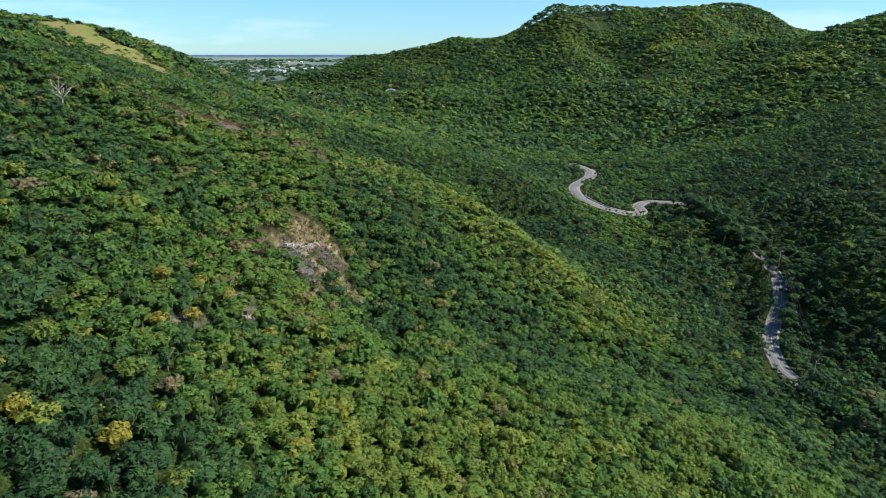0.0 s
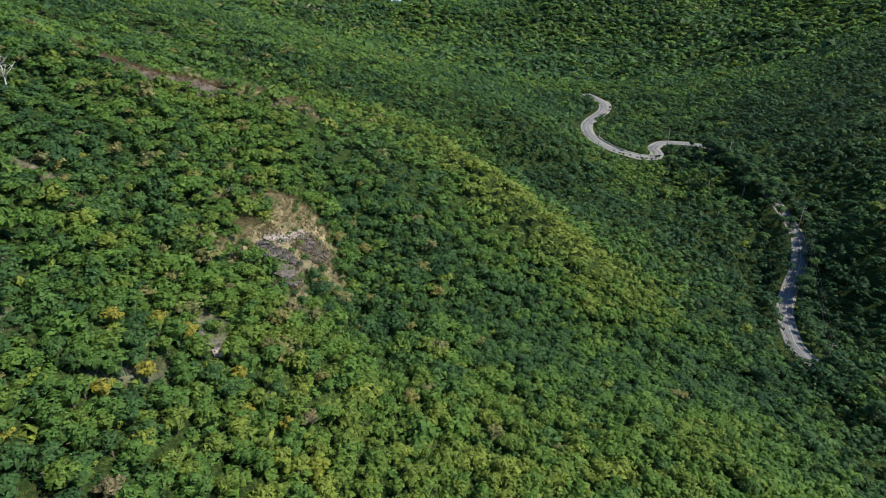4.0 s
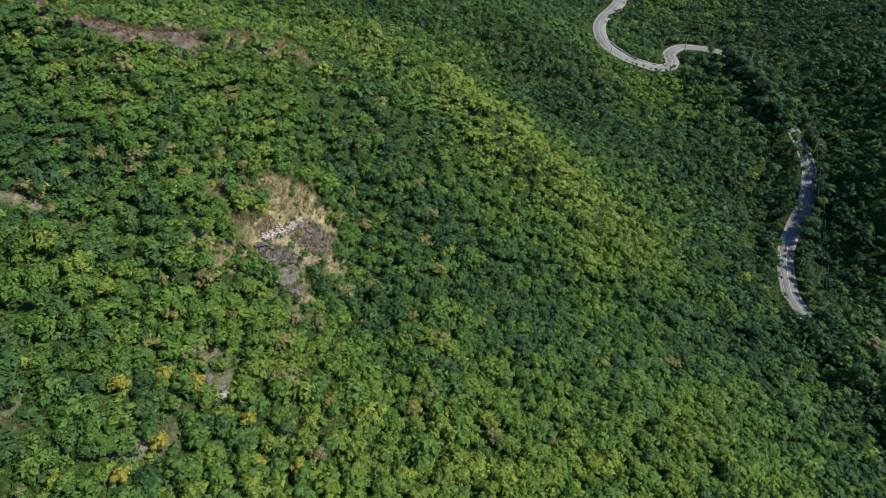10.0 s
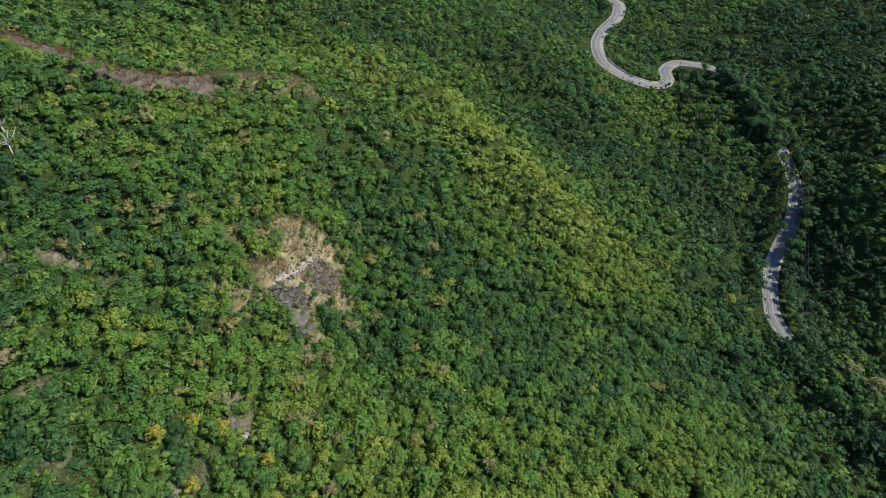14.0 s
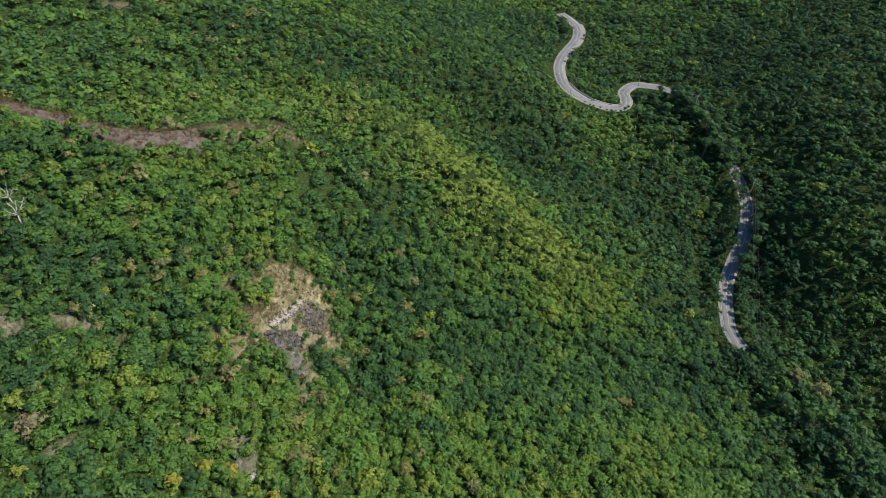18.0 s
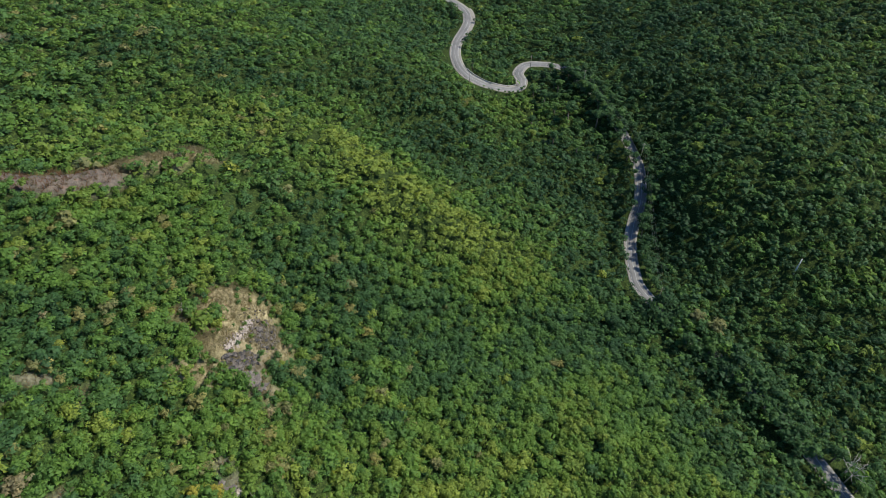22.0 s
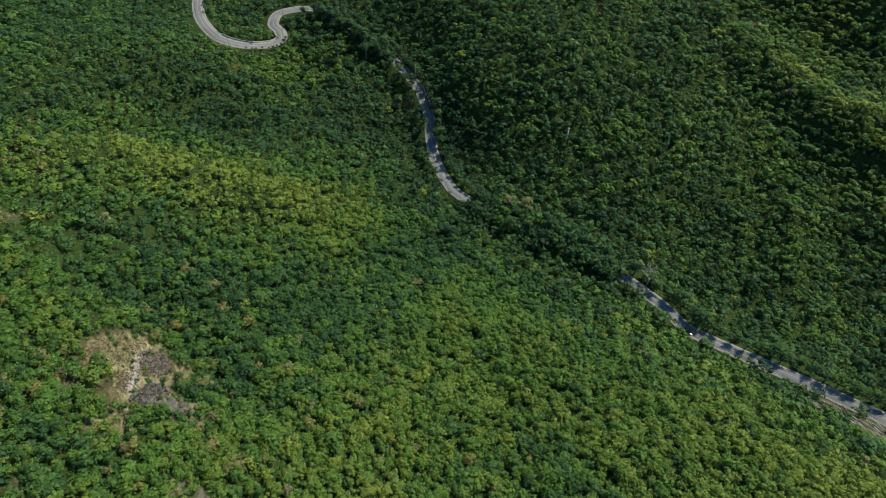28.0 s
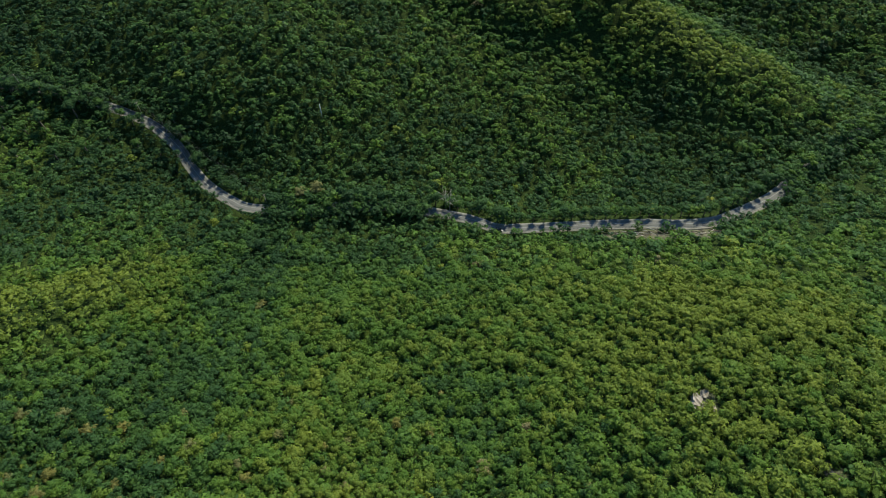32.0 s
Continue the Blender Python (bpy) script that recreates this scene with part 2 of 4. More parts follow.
weights = np.linalg.solve(sheet, np.r_[spots[:, 2], 0, 0, 0])


def rough_noise(x, y, scale, seed):
    """Smooth value noise in about -1 .. 1, by arrays."""
    gx, gy = np.asarray(x) / scale, np.asarray(y) / scale
    ix, iy = np.floor(gx).astype(np.int64), np.floor(gy).astype(np.int64)
    u, v = gx - ix, gy - iy
    u, v = u * u * (3 - 2 * u), v * v * (3 - 2 * v)

    def h(a, b):
        k = (a * 374761393 + b * 668265263 + seed * 1442695041) & 0x7FFFFFFF
        k = ((k ^ (k >> 13)) * 1274126177) & 0x7FFFFFFF
        return ((k ^ (k >> 16)) & 0xFFFF) / 32767.5 - 1
    return (h(ix, iy) * (1 - u) + h(ix + 1, iy) * u) * (1 - v) + (h(ix, iy + 1) * (1 - u) + h(ix + 1, iy + 1) * u) * v


def ridge(x, y, x0, y0, x1, y1, high, wide):
    """A rounded crest, or a gully where high is negative, along one line."""
    u = np.clip(((x - x0) * (x1 - x0) + (y - y0) * (y1 - y0)) / ((x1 - x0) ** 2 + (y1 - y0) ** 2), 0, 1)
    return high * np.exp(-(np.hypot(x - x0 - u * (x1 - x0), y - y0 - u * (y1 - y0)) / wide) ** 2)


def canopy(x, y):
    """Height of the forest's upper surface, a thin plate through the spot heights; past the hills a flat coastal plain."""
    x, y = np.atleast_1d(np.asarray(x, float)), np.atleast_1d(np.asarray(y, float))
    out = np.empty(len(x))
    for i in range(0, len(x), 40000):
        p = np.c_[x[i:i + 40000], y[i:i + 40000]] / 100.0
        k = bend(((p[:, None] - spots[None, :, :2]) ** 2).sum(-1))
        out[i:i + 40000] = k @ weights[:n_s] + weights[n_s] + p @ weights[n_s + 1:]
    r = np.hypot(x - 100, y - 400)
    # spur crests and gullies of the nearer slopes: line, height, half width
    for x0, y0, x1, y1, high, wide in ((-12, 267, 64, 196, 5.5, 15), (-36, 222, -14, 128, -5.0, 11), (304, 34, 254, -62, 13, 26), (342, 10, 294, -90, -9, 24), (332, 160, 342, 10, -5, 22), (304, 152, 289, 84, 7, 13), (289, 84, 302, 40, 4, 14), (386, 170, 374, 20, 14, 24), (262, 62, 214, 34, -3, 14), (-40, 262, -12, 232, 2.0, 12),
                                       (232, 70, 196, 42, 3.5, 9), (72, 130, 96, 60, 3.0, 14), (30, 60, 60, 100, -2.5, 10), (245, 10, 200, -30, -4, 18)):
        out += ridge(x, y, x0, y0, x1, y1, high, wide)
    # spurs and valleys of the mountain
    for x0, y0, x1, y1, high, wide in ((195, 1250, 206, 960, 16, 45), (278, 1160, 262, 880, -20, 45), (486, 1158, 316, 933, 18, 45), (500, 900, 312, 760, -14, 45), (480, 740, 290, 613, 8, 40)):
        out += ridge(x, y, x0, y0, x1, y1, high, wide)
    # ribs and gullies on the farther hills
    k = np.clip((np.hypot(x - 60, y - 170) - 330) / 250, 0, 1)
    out += k * (12 * (0.9 - 2 * np.abs(rough_noise(x + 0.3 * y, y, 170, 21))) + 5 * rough_noise(x, y, 70, 22))
    plain = DATUM - 78 + 44 * np.clip((r - 2200) / 2600, 0, 1)
    f = np.clip((r - 1150) / 500, 0, 1)
    f = f * f * (3 - 2 * f)
    return out * (1 - f) + plain * f


# ---- road line (x, y), from the north down the valley and out to the south-east ----
ROAD_LINE = [(101, 470), (108, 449), (105, 430), (91, 403), (84, 381), (83.5, 361), (92, 349), (106, 343.5), (115, 345), (119.5, 353), (120, 362),
             (128, 370), (138, 367), (147, 359), (152, 342), (157, 312), (158, 274), (150, 248), (140, 233), (133, 221), (126, 203),
             (124, 190), (130, 165), (140, 138), (146, 112), (148, 89), (147, 78), (145, 67), (149, 48), (154, 22), (156, 0),
             (156, -14), (160, -28), (170, -40), (182, -52), (197, -63), (215, -77), (238, -96), (262, -117)]


def spline(points, step):
    """A smooth line through the points, at even steps."""
    p = np.array(points, float)
    p = np.vstack([2 * p[0] - p[1], p, 2 * p[-1] - p[-2]])
    out = []
    for i in range(1, len(p) - 2):
        n = max(2, int(np.linalg.norm(p[i + 1] - p[i]) / step))
        for t in np.arange(n) / n:
            a, b, c, d = p[i - 1], p[i], p[i + 1], p[i + 2]
            out.append(0.5 * (2 * b + (c - a) * t + (2 * a - 5 * b + 4 * c - d) * t * t + (3 * b - a - 3 * c + d) * t ** 3))
    return np.array(out + [p[-2]])


road = spline(ROAD_LINE, 1.5)
road_z = canopy(road[:, 0], road[:, 1]) - 1.2
for _ in range(60):
    road_z[1:-1] = 0.25 * road_z[:-2] + 0.5 * road_z[1:-1] + 0.25 * road_z[2:]
way = np.gradient(road, axis=0)
way /= np.linalg.norm(way, axis=1)[:, None]
side = np.c_[way[:, 1], -way[:, 0]]
ROAD_HALF = 2.5


def road_gap(x, y):
    """Distance to the road's middle and the road's height there."""
    x, y = np.asarray(x, float), np.asarray(y, float)
    gap, high = np.full(len(x), 1e6), np.zeros(len(x))
    close = np.where((x > 60) & (x < 290) & (y > -140) & (y < 490))[0]
    for i in range(0, len(close), 5000):
        c = close[i:i + 5000]
        d2 = (x[c, None] - road[None, :, 0]) ** 2 + (y[c, None] - road[None, :, 1]) ** 2
        k = d2.argmin(1)
        gap[c], high[c] = np.sqrt(d2[np.arange(len(c)), k]), road_z[k]
    return gap, high


def blot(x, y, spots_, seed, edge=0.35):
    """1 inside the soft-edged ovals (cx, cy, rx, ry, turn), with a ragged rim."""
    out = np.zeros(len(x))
    for cx, cy, rx, ry, turn in spots_:
        c, s = math.cos(radians(turn)), math.sin(radians(turn))
        u, v = ((x - cx) * c + (y - cy) * s) / rx, (-(x - cx) * s + (y - cy) * c) / ry
        d = np.hypot(u, v) + 0.28 * rough_noise(x, y, 5.5, seed) + 0.15 * rough_noise(x, y, 2.2, seed + 1)
        out = np.maximum(out, np.clip((1 + edge / 2 - d) / edge, 0, 1))
    return out


OUTCROP = [(-37, 164, 8.5, 7.5, 20), (-41, 151, 5.5, 6, 0), (-32, 156, 6.5, 8, 0), (-36.5, 144, 6, 4.5, 32), (-33, 137.5, 2.8, 5, 30)]
OUTCROP_TUFTS = [(-48, 156, 4, 4.5, 0), (-46, 139, 3.2, 3, 0), (-51, 138, 2.5, 2.2, 0), (-44, 147, 3, 3, 0)]
BARE_ROCK = [(-36.5, 144.5, 5, 3.0, 35), (-34, 138.5, 2.6, 4.5, 35), (-31.5, 156, 3.5, 5, 0)]
BURNT = [(-75, 203.5, 8.5, 6.5, 35), (-86, 199, 11, 8, 5), (-98, 196.5, 11, 6.8, -15), (-109, 192.5, 8, 4.5, -25)]
PALE_GRASS = [(-67, 213, 7, 4.0, 35), (-59, 220, 7, 4.6, 40), (-51, 229, 7, 5.6, 50)]
FAR_GRASS = [(-203, 472, 18, 11, 0), (-230, 482, 28, 30, -10), (-262, 500, 30, 34, 0), (-296, 512, 26, 28, 0)]
STEMS = [(147, 12, 4.5, 6, 0), (148, -3, 4.5, 9, 0), (150, -20, 5, 7, 0)]
BARE = [(-139, 326, 6, 3, 0), (-84, 123, 4, 3, 0), (-38, 106, 2.6, 1.7, 0), (47, -10, 3.2, 2.4, 0), (30, -37, 2.0, 1.4, 0), (-41, 66, 3, 2, 0),
        (-67, 127, 2.6, 1.8, 20), (-75, 128, 3.2, 2.0, 0), (-41, 112, 1.6, 1.4, 0), (-45, 91, 2.8, 1.8, 30), (-65, 101, 2.4, 1.8, 0), (-41, 95, 2.0, 1.6, 0), (-58, 88, 2.6, 2.0, 0)]
TRACK = [(-242, 757, 28, 8, 15), (-200, 768, 30, 8, 12), (-160, 780, 18, 9, 0), (-262, 700, 8, 6, 0)]
HILLTOP = [(300, 1226, 26, 12, 0), (285, 1212, 14, 8, 20), (528, 1225, 24, 8, 0), (590, 1240, 16, 6, 0)]
OPEN_GREEN = [(80, 331, 5, 4, 0)]


def open_ground(x, y):
    """Where no trees stand."""
    return np.maximum.reduce([blot(x, y, OUTCROP, 31), 0.8 * blot(x, y, OUTCROP_TUFTS, 31), blot(x, y, BURNT, 33), blot(x, y, PALE_GRASS, 35), blot(x, y, FAR_GRASS, 37),
                              blot(x, y, BARE, 39), blot(x, y, TRACK, 41), blot(x, y, OPEN_GREEN, 43), blot(x, y, STEMS, 47), blot(x, y, HILLTOP, 49)])


def raised(x, y):
    return np.maximum.reduce([blot(x, y, OUTCROP, 31, 0.8), blot(x, y, BURNT, 33, 0.8), blot(x, y, PALE_GRASS, 35, 0.8), blot(x, y, FAR_GRASS, 37), blot(x, y, TRACK, 41)])


def ground_height(x, y):
    x, y = np.atleast_1d(np.asarray(x, float)), np.atleast_1d(np.asarray(y, float))
    z = canopy(x, y) - 3.6 + 3.0 * raised(x, y) + 0.5 * rough_noise(x, y, 9, 3) + 0.9 * rough_noise(x, y, 31, 4)
    gap, high = road_gap(x, y)
    f = np.clip((gap - 4.4) / 6.0, 0, 1)
    f = f * f * (3 - 2 * f)
    return z * f + (high - 0.12) * (1 - f)


def mesh_of(name, verts, faces, material, smooth=False):
    me = bpy.data.meshes.new(name)
    me.from_pydata([tuple(v) for v in verts], [], [tuple(f) for f in faces])
    me.materials.append(material)
    if smooth:
        me.shade_smooth()
    me.update()
    return me


def array_mesh(name, verts, faces, material, attrs=None):
    """A mesh from arrays: verts (n, 3), faces (m, 3 or 4)."""
    me = bpy.data.meshes.new(name)
    k = faces.shape[1]
    me.vertices.add(len(verts))
    me.vertices.foreach_set("co", np.ascontiguousarray(verts, np.float32).ravel())
    me.loops.add(faces.size)
    me.loops.foreach_set("vertex_index", np.ascontiguousarray(faces, np.int32).ravel())
    me.polygons.add(len(faces))
    me.polygons.foreach_set("loop_start", np.arange(0, faces.size, k, dtype=np.int32))
    for key, values in (attrs or {}).items():
        if np.ndim(values) == 2:
            me.attributes.new(key, "FLOAT_VECTOR", "POINT").data.foreach_set("vector", np.ascontiguousarray(values, np.float32).ravel())
        else:
            me.attributes.new(key, "FLOAT", "POINT").data.foreach_set("value", np.ascontiguousarray(values, np.float32))
    me.materials.append(material)
    me.update(calc_edges=True)
    return me


# ---- ground: one sheet to the horizon ----
def steps(core0, core1, fine, out0, out1):
    a = [core0]
    s = fine
    while a[-1] > out0:
        s *= 1.12
        a.append(max(out0, a[-1] - s))
    b = [core1]
    s = fine
    while b[-1] < out1:
        s *= 1.12
        b.append(min(out1, b[-1] + s))
    return np.array(a[:0:-1] + list(np.arange(core0, core1, fine)) + b)


gx, gy = steps(-300, 400, 3.6, -4700, 4700), steps(-130, 520, 3.6, -4000, 4850)


mx, my = np.meshgrid(gx, gy)
fx, fy = mx.ravel(), my.ravel()
gz = ground_height(fx, fy)
idx = np.arange(mx.size).reshape(mx.shape)
quads = np.stack([idx[:-1, :-1], idx[:-1, 1:], idx[1:, 1:], idx[1:, :-1]], -1).reshape(-1, 4)
cover = {
    "grass": np.maximum.reduce([blot(fx, fy, OUTCROP, 31), blot(fx, fy, OUTCROP_TUFTS, 31), 0.85 * blot(fx, fy, PALE_GRASS, 35), blot(fx, fy, HILLTOP, 49)]),
    "pasture": np.maximum.reduce([blot(fx, fy, FAR_GRASS, 37), 0.7 * blot(fx, fy, OPEN_GREEN, 43)]),
    "burnt": blot(fx, fy, BURNT, 33),
    "stone": blot(fx, fy, BARE_ROCK, 45),
    "earth": np.maximum(np.maximum(blot(fx, fy, TRACK, 41), 0.4 * blot(fx, fy, STEMS, 47)), 0.45 * blot(fx, fy, BARE, 39)),
    "plain": np.clip((np.hypot(fx - 100, fy - 400) - 1300) / 500, 0, 1),
}
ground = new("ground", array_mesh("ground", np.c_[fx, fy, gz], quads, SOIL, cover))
ground.data.shade_smooth()
tagged(ground, "hilly dark soil under tropical scrub forest", "ground", kind="structure")

# ---- sea beyond the plain, its base colour paled by painted distance haze ----
SEA = simple_material("hazed_sea_water", (0.30, 0.42, 0.50), (0.34, 0.46, 0.54), 0.002, 0.5, 0.5, 0.2, 0.3)
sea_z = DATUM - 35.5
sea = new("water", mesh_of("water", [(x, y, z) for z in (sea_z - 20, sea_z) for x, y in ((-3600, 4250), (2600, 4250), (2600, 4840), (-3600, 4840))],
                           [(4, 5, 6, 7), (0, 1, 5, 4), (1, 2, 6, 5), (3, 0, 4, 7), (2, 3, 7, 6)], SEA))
tagged(sea, "sea along the horizon with haze painted into its blue", "sea", kind="structure")

# ---- road, verge and painted lines ----
def ribbon(name, offsets, heights, material, first=0, last=None, shift=0.0):
    """A strip that follows the road; offsets across it, heights over the road."""
    r, z, sd = road[first:last], road_z[first:last], side[first:last]
    v = np.concatenate([np.c_[r + sd * (c + shift), z + h] for c, h in zip(offsets, heights)])
    n = len(r)
    f = np.array([(k * n + i, k * n + i + 1, (k + 1) * n + i + 1, (k + 1) * n + i) for k in range(len(offsets) - 1) for i in range(n - 1)])
    return array_mesh(name, v, f, material)


def road_index(x, y):
    return int(((road - (x, y)) ** 2).sum(1).argmin())


H = ROAD_HALF
VERGE = simple_material("pale_gravel", (0.17, 0.16, 0.13), (0.30, 0.275, 0.23), 0.7, 0.95, 0.1, 0.6, 0.04)
PAINT = simple_material("road_paint", (0.55, 0.54, 0.50), (0.72, 0.71, 0.66), 1.5, 0.7, 0.2, 0.2, 0.01)
FADED_PAINT = simple_material("faded_road_paint", (0.26, 0.255, 0.24), (0.46, 0.45, 0.42), 0.8, 0.8, 0.2, 0.2, 0.01)
CONCRETE = simple_material("weathered_concrete", (0.22, 0.21, 0.19), (0.38, 0.36, 0.32), 0.6, 0.9, 0.2, 0.4, 0.02)
road_ob = new("road", ribbon("road", np.array([-1.0, -0.97, -0.5, 0.0, 0.5, 0.97, 1.0]) * H, np.array([-0.25, 0.0, 0.04, 0.07, 0.04, 0.0, -0.25]) + 0.08, ASPHALT))
road_ob.data.shade_smooth()
tagged(road_ob, "worn pale grey asphalt road winding through the valley", "road", kind="structure")
bend_end = road_index(144, 369)
for s in (-1, 1):
    for wide, lo, hi in ((1.2 if s < 0 else 0.9, 0, bend_end + 1), (0.2 if s < 0 else 0.9, bend_end, None)):
        o = np.array(sorted([s * H * 0.98, s * (H + wide * 0.5), s * (H + wide), s * (H + wide + 0.2)]))
        ob = new("verge", ribbon("verge", o, np.array([0.06, 0.08, 0.05, -0.4] if s > 0 else [-0.4, 0.05, 0.08, 0.06]), VERGE, lo, hi))
        tagged(ob, "pale gravel verge along the asphalt", "verge", kind="structure")
i0 = road_index(109, 450)
ob = new("shoulder", ribbon("shoulder", [-H - 2.6, -H - 1.2, -H * 0.97], [0.05, 0.1, 0.09], VERGE, i0, road_index(90, 397)))
tagged(ob, "wide pale concrete shoulder beside the bend", "shoulder", kind="structure")
for nm, o, a, b in (("centre_line", 0.0, 0, len(road) - 1), ("edge_line", H - 0.35, 0, len(road) - 1), ("edge_line", -H + 0.35, 0, len(road) - 1)):
    ob = new(nm, ribbon(nm, [o - 0.07, o + 0.07], [0.155 if o == 0 else 0.1, 0.155 if o == 0 else 0.1], FADED_PAINT, a, b))
    tagged(ob, "faded white line painted on the asphalt", "road marking", kind="structure")
# low wall on the inside of the loop
j0, j1 = road_index(83, 360), road_index(118, 356)
ob = new("retaining_wall", ribbon("retaining_wall", [-H - 1.0, -H - 1.0, -H - 1.35, -H - 1.35], [-0.3, 0.75, 0.75, -0.3], CONCRETE, j0, j1))
tagged(ob, "low weathered concrete wall inside the bend", "wall", kind="structure")

# ---- plants: templates ----
rng = np.random.default_rng(7)


def crown_template(lobes, sprays, size, seed, loose=0.4, flat=0.62):
    """A spreading crown of unit radius from several leafy lobes, each a dome of leaf sprays: three corners and the clump's outward direction, (n, 4, 3)."""
    r = np.random.default_rng(seed)
    out = []
    for k in range(lobes):
        a = k * 2.39996 + r.uniform(-0.5, 0.5)
        off = 0.0 if k == 0 else 0.80 * math.sqrt((k + r.uniform(-0.3, 0.3)) / lobes)
        big = r.uniform(0.24, 0.42) * (1.45 if lobes < 5 else 1.0)
        mid = np.array([math.cos(a) * off, math.sin(a) * off, 0.30 - 0.50 * off + r.uniform(-0.20, 0.20)])
        for i in range(sprays):
            z = 1 - 1.15 * (i + 0.5) / sprays
            b = i * 2.39996 + r.uniform(-0.6, 0.6)
            d = np.array([math.cos(b) * math.sqrt(max(0, 1 - z * z)), math.sin(b) * math.sqrt(max(0, 1 - z * z)), z])
            p = mid + d * big * (1, 1, flat + 0.25) * r.uniform(0.8, 1.12)
            nrm = d * 0.7 + np.array([0, 0, 0.40]) + r.normal(size=3) * loose
            nrm /= np.linalg.norm(nrm)
            u = np.cross(nrm, r.normal(size=3))
            u /= np.linalg.norm(u)
            v = np.cross(nrm, u)
            s = size * r.uniform(0.65, 1.4)
            w = s * r.uniform(0.6, 1.0)
            e = r.uniform(-0.5, 0.1, 3) * s
            ball = d * 0.9 + p * 0.35 + nrm * 0.40 + np.array([0, 0, 0.22])
            out.append([p - u * s + nrm * e[0], p + u * 0.75 * s - v * w + nrm * e[1], p + u * 0.55 * s + v * w + nrm * e[2], ball / np.linalg.norm(ball)])
    return np.array(out)


def core_template(seed, n=6):
    """A lumpy inner dome, so that no light shows through."""
    r = np.random.default_rng(seed)
    rings = []
    for z, rad in ((-1.0, 0.55), (-0.25, 0.70), (0.10, 0.52), (0.28, 0.06)):
        rings.append([(math.cos(a) * rad * r.uniform(0.85, 1.15), math.sin(a) * rad * r.uniform(0.85, 1.15), z) for a in np.arange(n) * 2 * math.pi / n])
    out = []
    for k in range(3):
        for i in range(n):
            p, q, t, w = rings[k][i], rings[k][(i + 1) % n], rings[k + 1][(i + 1) % n], rings[k + 1][i]
            out += [[p, q, t, (p[0], p[1], 0.4)], [p, t, w, (p[0], p[1], 0.4)]]
    return np.array(out)


def tuft_template(blades, seed):
    """Long narrow grass blades leaning out of one root."""
    r = np.random.default_rng(seed)
    out = []
    for i in range(blades):
        a, lean = r.uniform(0, 2 * math.pi), r.uniform(0.15, 0.8)
        d, e = np.array([math.cos(a), math.sin(a), 0]), np.array([-math.sin(a), math.cos(a), 0])
        root, tip = d * r.uniform(0, 0.4), d * (0.4 + lean) + np.array([0, 0, r.uniform(0.7, 1.2)])
        out.append([root - e * 0.07, root + e * 0.07, tip, (d[0] * 0.4, d[1] * 0.4, 0.9)])
    return np.array(out)


def stand_mesh(name, px, py, radius, leaf_tone, templates, tall, lift):
    """All plants of one stand as one mesh; tall: height over radius, lift: middle over the ground."""
    n = len(px)
    base = ground_height(px, py) + lift
    pick = rng.integers(0, len(templates), n)
    turn = rng.uniform(0, 2 * math.pi, n)
    high = radius * tall
    verts, sp, out = [], [], []
    for k, tpl in enumerate(templates):
        who = np.where(pick == k)[0]
        q, b = tpl[:, :3].reshape(-1, 3), np.repeat(tpl[:, 3], 3, 0)
        c, s = np.cos(turn[who])[:, None], np.sin(turn[who])[:, None]
        x = (q[None, :, 0] * c - q[None, :, 1] * s) * radius[who, None] + px[who, None]
        y = (q[None, :, 0] * s + q[None, :, 1] * c) * radius[who, None] + py[who, None]
        z = q[None, :, 2] * high[who, None] + base[who, None]
        verts.append(np.stack([x, y, z], -1).reshape(-1, 3))
        sp.append(np.repeat(leaf_tone[who], len(q)))
        out.append(np.stack([b[None, :, 0] * c - b[None, :, 1] * s, b[None, :, 0] * s + b[None, :, 1] * c, np.broadcast_to(b[None, :, 2], x.shape)], -1).reshape(-1, 3))
    verts, sp, out = np.concatenate(verts), np.concatenate(sp), np.concatenate(out)
    return array_mesh(name, verts, np.arange(len(verts)).reshape(-1, 3), FOLIAGE, {"leaf_tone": sp, "bulge": out})


def scatter(x0, x1, y0, y1, spacing, keep=None):
    """Jittered points over a stretch of the plan."""
    xs, ys = np.meshgrid(np.arange(x0, x1, spacing), np.arange(y0, y1, spacing * 0.9))
    xs = xs + (np.arange(len(ys)) % 2)[:, None] * spacing / 2
    px = xs.ravel() + rng.uniform(-0.5, 0.5, xs.size) * spacing
    py = ys.ravel() + rng.uniform(-0.5, 0.5, xs.size) * spacing
    if keep is not None:
        k = keep(px, py)
        px, py = px[k], py[k]
    return px, py


